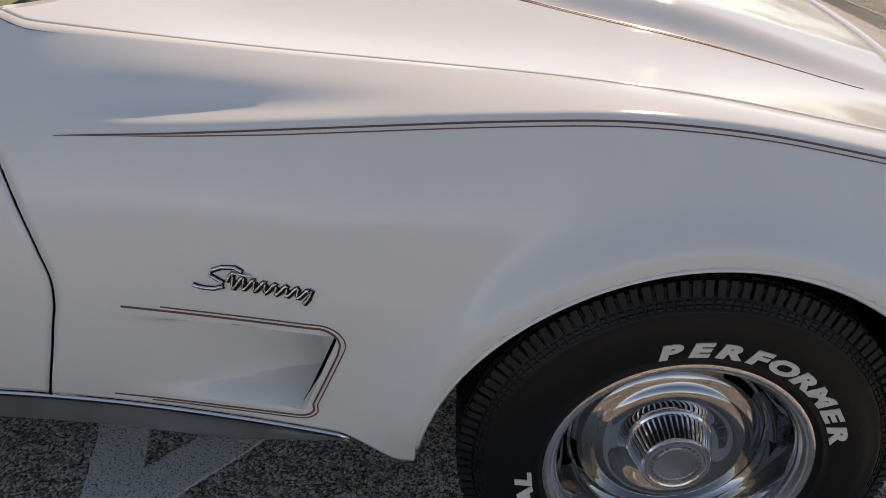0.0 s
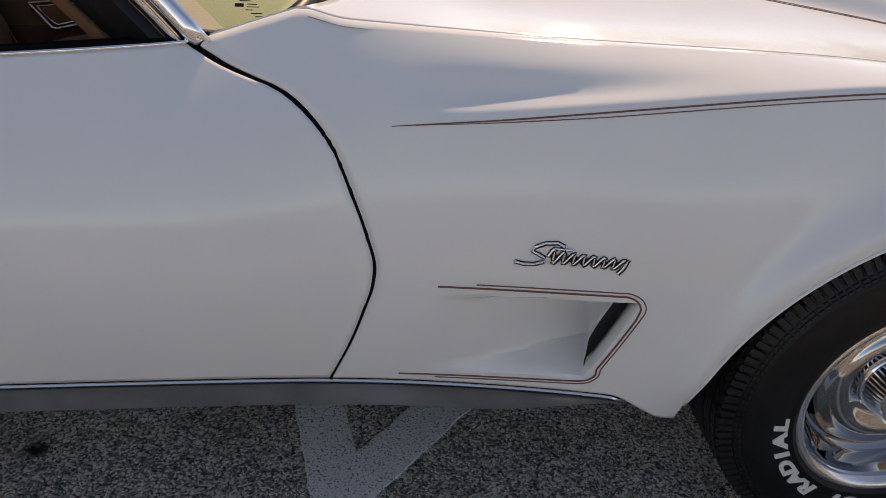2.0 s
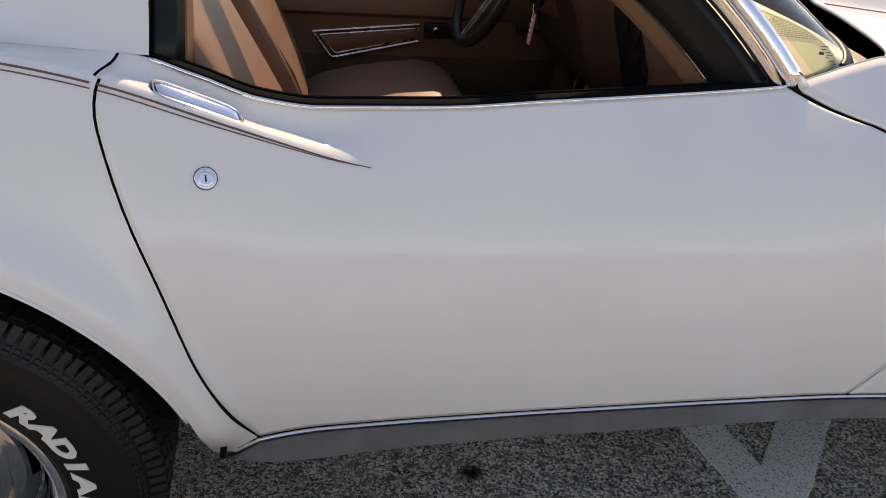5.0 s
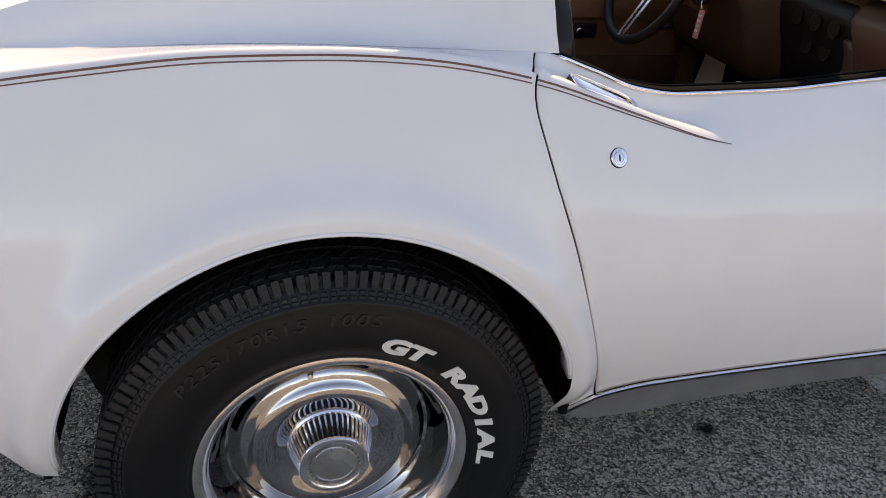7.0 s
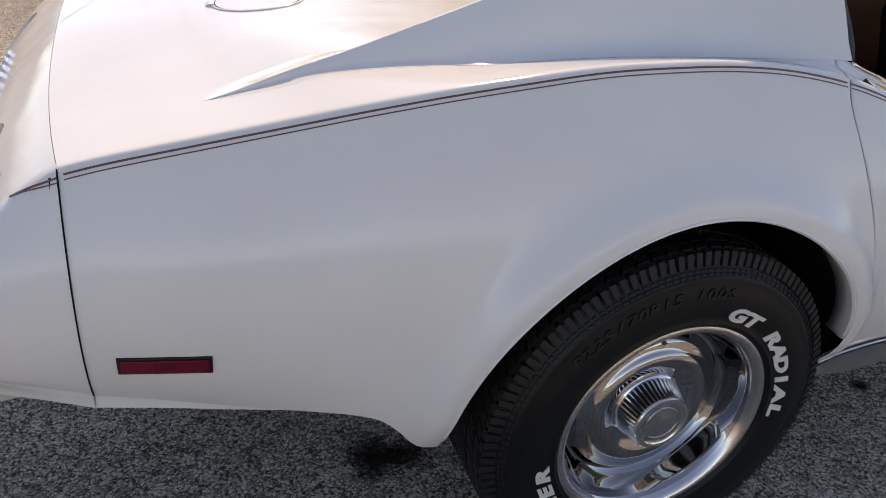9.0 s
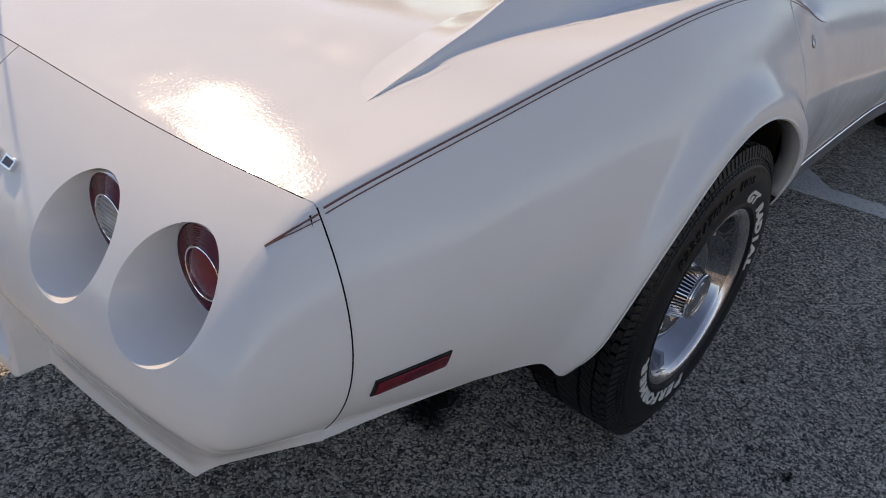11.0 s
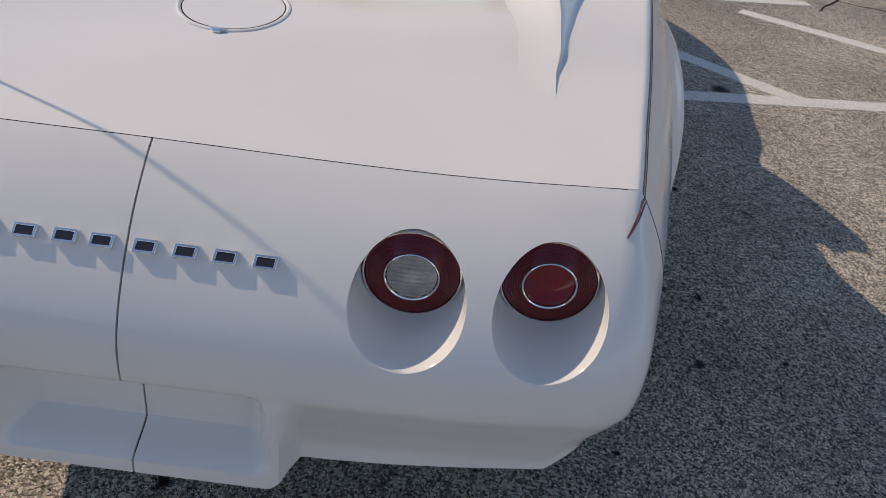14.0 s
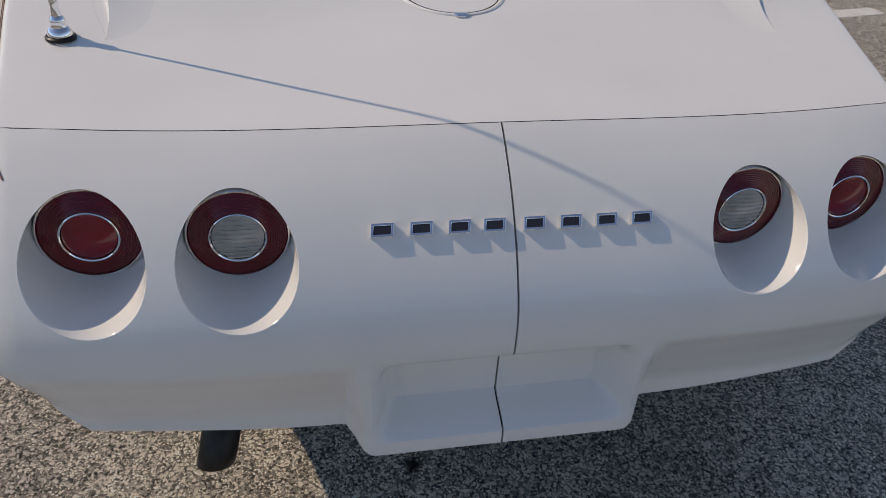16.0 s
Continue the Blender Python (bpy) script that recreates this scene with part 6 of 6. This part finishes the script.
ax, ay = -0.694, 0.606
az = deck_height(ax, ay)
antenna = lathe("antenna", [(0.0215, 0.000), (0.0215, 0.004), (0.019, 0.006)], BLACK, car, "slim chrome mast antenna on a black gasket", n=40)
antenna.matrix_local = pose(ax, ay, az - 0.001, 90, 0, 0)
lathe("antenna_base", [(0.0175, 0.005), (0.017, 0.012), (0.014, 0.016), (0.0115, 0.018), (0.0105, 0.024), (0.0112, 0.026), (0.0105, 0.030), (0.0070, 0.034), (0.0058, 0.048), (0.0065, 0.050), (0.0065, 0.058), (0.0030, 0.066)], CHROME, antenna, "", n=40)
tube("antenna_mast", [(0, 0.066, 0), (-0.016, 0.30, 0), (-0.050, 0.72, 0)], 0.0024, CHROME, antenna, "", 8)


# ---------------- interior ----------------
def cushion(name, pts, width, y, mat, parent, label="", crown=0.02):
    """A padded block whose side outline (x, z) is given, with rounded sides."""
    rows = []
    cx = sum(p[0] for p in pts) / len(pts)
    cz = sum(p[1] for p in pts) / len(pts)
    for f, sc in ((-0.5, 0.001), (-0.5, 0.82), (-0.47, 0.93), (-0.40, 0.985), (-0.2, 1.0), (0, 1.01), (0.2, 1.0), (0.40, 0.985), (0.47, 0.93), (0.5, 0.82), (0.5, 0.001)):
        rows.append([(cx + (px - cx) * sc, y + f * width, cz + (pz - cz) * sc) for px, pz in pts + pts[:1]])
    ob = sheet(name, rows, mat, parent, (0, 0, 0.0001), label, solid=0, sharp=60)
    bm = bmesh.new()
    bm.from_mesh(ob.data)
    bmesh.ops.remove_doubles(bm, verts=bm.verts, dist=0.0005)
    bmesh.ops.recalc_face_normals(bm, faces=bm.faces)
    bm.to_mesh(ob.data)
    bm.free()
    sub = ob.modifiers.new("soft", "SUBSURF")
    sub.levels = sub.render_levels = 1
    return ob


for sy in (-1, 1):
    y = 0.335 * sy
    seat = cushion("seat", [(0.52, 0.36), (0.98, 0.40), (1.02, 0.46), (1.00, 0.525), (0.93, 0.555), (0.70, 0.52), (0.52, 0.47)], 0.48, y, SEATM, car, "brown leather bucket seat")
    cushion("backrest", [(0.48, 0.42), (0.61, 0.46), (0.555, 0.60), (0.46, 0.78), (0.375, 0.93), (0.335, 0.985), (0.29, 0.985), (0.27, 0.93), (0.33, 0.70), (0.41, 0.50)], 0.46, y, SEATM, seat)
    for k in (-0.5, -0.17, 0.17, 0.5):
        tube("seat_piping", [(0.583, y + 0.40 * k, 0.50), (0.540, y + 0.40 * k, 0.62), (0.449, y + 0.40 * k, 0.78), (0.366, y + 0.40 * k, 0.92)], 0.003, SEATM, seat, sides=6)
    # door inner panels
    sgn = sy
    P = []
    for x in np.linspace(0.43, 1.36, 20):
        iz, iy = float(INNER_Z(x)), -float(INNER_Y(x))
        P.append([(x, sgn * (iy - 0.045), iz - 0.012), (x, sgn * (iy - 0.055), iz - 0.03), (x, sgn * min(0.62, iy - 0.05), 0.72), (x, sgn * min(0.600, iy - 0.05), 0.69), (x, sgn * 0.602, 0.655), (x, sgn * 0.625, 0.64), (x, sgn * 0.635, 0.50), (x, sgn * 0.64, 0.36)])
    inner = sheet("door_inner_panel", P, TAN, car, (0, -sgn, 0), "saddle tan vinyl inner door panel", solid=0.006, sharp=50)
    P = [[(x, sgn * 0.631, 0.525), (x, sgn * 0.636, 0.44), (x, sgn * 0.638, 0.36)] for x in np.linspace(0.43, 1.36, 8)]
    sheet("door_carpet", P, TAN_DARK, inner, (0, -sgn, 0), "", solid=0.004)
    rim = [(0.604, 0.592), (0.916, 0.624), (0.918, 0.575), (0.67, 0.519), (0.655, 0.523), (0.604, 0.592)]
    tube("panel_moulding", [(a, sgn * 0.622, b) for a, b in rim], 0.0045, BRUSHED, inner, sides=6)
    rim2 = [(0.625, 0.583), (0.905, 0.612), (0.905, 0.582), (0.675, 0.531), (0.665, 0.535), (0.625, 0.583)]
    tube("panel_moulding", [(a, sgn * 0.622, b) for a, b in rim2], 0.003, BRUSHED, inner, sides=6)
    P = []
    for f in np.linspace(0, 1, 12):
        top = Vector((0.625, 0, 0.583)).lerp(Vector((0.905, 0, 0.612)), f)
        low = Vector((0.668, 0, 0.534)).lerp(Vector((0.905, 0, 0.582)), f)
        P.append([(q.x, sgn * (0.6225 - 0.004 * 4 * g * (1 - g)), q.z) for g in (0.0, 0.25, 0.5, 0.75, 1.0) for q in (top.lerp(low, g),)])
    sheet("armrest_pad", P, TAN, inner, (0, -sgn, 0), "", solid=0)
    box("control_plate", (0.93, sgn * 0.618 - 0.008, 0.588), (1.03, sgn * 0.618 + 0.008, 0.632), BLACK, inner)
    lathe("control_knob", [(0.012, 0.0), (0.012, -0.014), (0.009, -0.018), (0.0001, -0.018)], CHROME, inner, n=24).matrix_local = pose(0.965, sgn * 0.61, 0.612, 0, 0, 0 if sgn > 0 else 180)
    if sy > 0:
        lathe("window_crank_knob", [(0.015, 0.0), (0.017, -0.012), (0.013, -0.024), (0.0001, -0.026)], CHROME, inner, n=24).matrix_local = pose(1.215, sgn * 0.60, 0.632, 0, 0, 0 if sgn > 0 else 180)
        tube("window_crank", [(1.215, sgn * 0.608, 0.632), (1.25, sgn * 0.612, 0.622), (1.30, sgn * 0.615, 0.625)], 0.006, CHROME, inner, sides=8)

# floor, tunnel console, rear bulkhead, dash
box("cabin_floor", (0.40, -0.64, 0.27), (1.75, 0.64, 0.31), TAN_DARK, car, "dark brown carpeted floor")
box("bulkhead", (0.19, -0.60, 0.30), (0.24, 0.60, 0.84), TAN_DARK, car)
box("rear_shelf", (0.0, -0.60, 0.78), (0.19, 0.60, 0.83), TAN_DARK, car)
console = cushion("centre_console", [(0.45, 0.32), (1.45, 0.32), (1.45, 0.66), (1.25, 0.60), (1.1, 0.575), (0.6, 0.565), (0.45, 0.55)], 0.20, 0.0, BLACK, car, "black centre console with a shift lever")
tube("shift_lever", [(1.03, 0.0, 0.55), (1.02, 0.0, 0.60)], 0.006, CHROME, console)
lathe("shift_knob", [(0.0001, 0.0), (0.012, 0.004), (0.017, 0.016), (0.014, 0.03), (0.0001, 0.036)], BLACK, console, n=24).matrix_local = pose(1.02, 0, 0.595, 90, 0, 0)
box("console_switch", (1.135, -0.02, 0.585), (1.175, 0.03, 0.612), BLACK, console)
box("console_switch", (1.155, 0.002, 0.612), (1.17, 0.016, 0.632), LETTER, console, bevel=0.002)
P = []
for y in np.linspace(-0.575, 0.575, 61):
    pod = (0.035 if y > 0 else 0.006) * math.exp(-((abs(y) - 0.35) / 0.18) ** 2)
    rec = 0.10 * math.exp(-(y / (0.128 if y > 0 else 0.24)) ** 8)                # the gauge panel stands back between the two pods
    end = 0.030 * abs(y / 0.59) ** 6                                             # its ends fall with the pad
    P.append([(1.46, y, 0.885 - end), (1.31 + 0.4 * rec, y, 0.890 - end + pod * 0.3), (1.215 - pod + rec, y, 0.885 - end + pod * 0.3), (1.195 - pod + rec, y, 0.855), (1.225 + rec, y, 0.78), (1.26 + rec, y, 0.68), (1.29 + rec, y, 0.60), (1.44, y, 0.56)])
dash = sheet("dashboard", P, DASH_SHADED, car, (-1, 0, 0.3), "brown padded dashboard with shade in its colour", solid=0.004, sharp=60)
P = [[(x, y, z) for x, z in ((1.283, 0.865), (1.296, 0.80), (1.335, 0.69), (1.37, 0.58))] for y in np.linspace(-0.205, 0.108, 8)]
sheet("gauge_panel", P, BLACK, dash, (-1, 0, 0.3), "black centre gauge panel", solid=0.012)
for k, (gy, gz) in enumerate(((-0.115, 0.80), (-0.045, 0.80), (0.025, 0.80), (-0.08, 0.735), (-0.01, 0.735))):
    lathe("gauge", [(0.024, 0.004), (0.024, -0.001), (0.022, -0.001), (0.0215, 0.001), (0.0001, 0.001)], BLACK, dash, n=28).matrix_local = pose(1.292 + (0.80 - gz) * 0.35, gy, gz, 0, 0, -90)
for gy in (0.25, 0.43):
    lathe("gauge", [(0.062, 0.0), (0.062, -0.01), (0.056, -0.01), (0.054, -0.002), (0.0001, -0.002)], BLACK, dash, n=36).matrix_local = pose(1.150, gy, 0.835, 0, 0, -90)
P = [[(1.238 + 0.02 * math.sin(4 * f), y, 0.80 - 0.16 * f) for f in np.linspace(0, 1, 6)] for y in np.linspace(-0.56, -0.22, 12)]
sheet("dash_pocket", P, DASH_SHADED, dash, (-1, 0, 0.2), "", solid=0.01)
for sy in (-1, 1):
    P = [[(1.28 + 0.16 * f, sy * 0.645, z) for f in np.linspace(0, 1, 5)] for z in np.linspace(0.32, 0.79, 6)]
    sheet("kick_panel", P, TAN, car, (0, -sy, 0), "", solid=0.01)
P = [[(1.55, y, z) for y in np.linspace(-0.64, 0.64, 5)] for z in np.linspace(0.28, 0.86, 5)]
sheet("firewall", P, UNDER, car, (-1, 0, 0), solid=0.01)

def pad_z(x, y):
    return 0.9005 - 0.022 * abs(y / 0.590) ** 6 + 0.0105 * math.exp(-((abs(y) - 0.35) / 0.18) ** 2) - 0.008 * (x - 1.30) / 0.14


P = []
for s in np.sin(np.linspace(-1.5, 1.5, 71)):
    y, x1 = 0.592 * s, ws_base(s).x - 0.007
    P.append([(x, y, pad_z(x, y)) for x in np.linspace(1.215 + 0.10 * abs(s) ** 8, x1, 10)])
pad = sheet("dash_pad", P, BEIGE, dash, (0, 0, 1), "beige dash pad with sunlight in its colour", solid=0.004)
verts, faces = [], []
for gy in (-0.373, 0.373):                                 # round holes of the two defroster grilles
    for i in range(13):
        for k in range(13):
            cx, cy, b = 1.356 + 0.0077 * k, gy + 0.0115 * (i - 6), len(verts)
            for a in range(8):
                x, y = cx + 0.0028 * math.cos(a * math.pi / 4), cy + 0.0028 * math.sin(a * math.pi / 4)
                verts.append((x, y, pad_z(x, y) + 0.0045))
            faces.append(tuple(range(b, b + 8)))
tagged(mesh_object("defroster_perforation", verts, faces, BLACK, pad), kind="stuff")

# steering wheel
ring = []
for k in range(49):
    t = 2 * math.pi * k / 48
    ring.append((0.19 * math.cos(t), 0, 0.19 * math.sin(t)))
wheel_rim = tube("steering_wheel_rim", ring, 0.0145, BLACK, None, "black steering wheel with three brushed spokes", 10)
wheel_rim.parent = car
for a in (-90, 30, 150):
    d = Vector((math.cos(radians(a)), 0, math.sin(radians(a))))
    s = Vector((-d.z, 0, d.x))
    for off in (-1, 1):
        pts = [d * r + s * off * (0.010 + 0.004 * (0.19 - r) / 0.15) + Vector((0, 0.03 * (0.19 - r) / 0.15, 0)) for r in (0.183, 0.12, 0.05)]
        verts = []
        faces = []
        for i, p in enumerate(pts):
            for e, f in ((-0.006, 0.002), (0.006, 0.002), (0.006, -0.002), (-0.006, -0.002)):
                verts.append(p + s * e + Vector((0, f, 0)))
        for i in range(2):
            for k in range(4):
                faces.append((i * 4 + k, i * 4 + (k + 1) % 4, i * 4 + 4 + (k + 1) % 4, i * 4 + 4 + k))
        mesh_object("spoke", verts, faces, BRUSHED, wheel_rim, "brushed steel spoke")
lathe("horn_pad", [(0.055, 0.035), (0.055, 0.012), (0.045, 0.004), (0.0001, 0.0)], BLACK, wheel_rim, n=36)
tube("steering_column", [(0, 0.03, 0), (0, 0.22, 0)], 0.03, TAN, wheel_rim, sides=16)
wheel_rim.matrix_local = pose(1.055, 0.368, 0.83, 0, 0, -90) @ pose(0, 0, 0, -22, 0, 0)

# key and tag in the column lock
key = tube("key_ring", [(1.125, 0.20, 0.795), (1.122, 0.196, 0.785), (1.124, 0.192, 0.775)], 0.0016, CHROME, None, "key ring with a pink and white tag hanging from the ignition")
tagged(key, category="keys")
part_bm = bmesh.new()
bmesh.ops.create_cube(part_bm, size=1)
for v in part_bm.verts:
    v.co = Vector((1.124 + v.co.x * 0.003 + 0.006 * v.co.z, 0.193 + v.co.y * 0.022, 0.735 + v.co.z * 0.075))
part("key_tag", part_bm, KEYTAG, key, "pink plastic tag")
for k in range(4):
    bm = bmesh.new()
    bmesh.ops.create_cube(bm, size=1)
    for v in bm.verts:
        v.co = Vector((1.1216 + v.co.x * 0.002 - 0.006 * (0.2 * k - 0.3), 0.193 + v.co.y * 0.014, 0.757 - 0.013 * k + v.co.z * 0.006))
    part("tag_bar", bm, KEYTAG_WHITE, key)
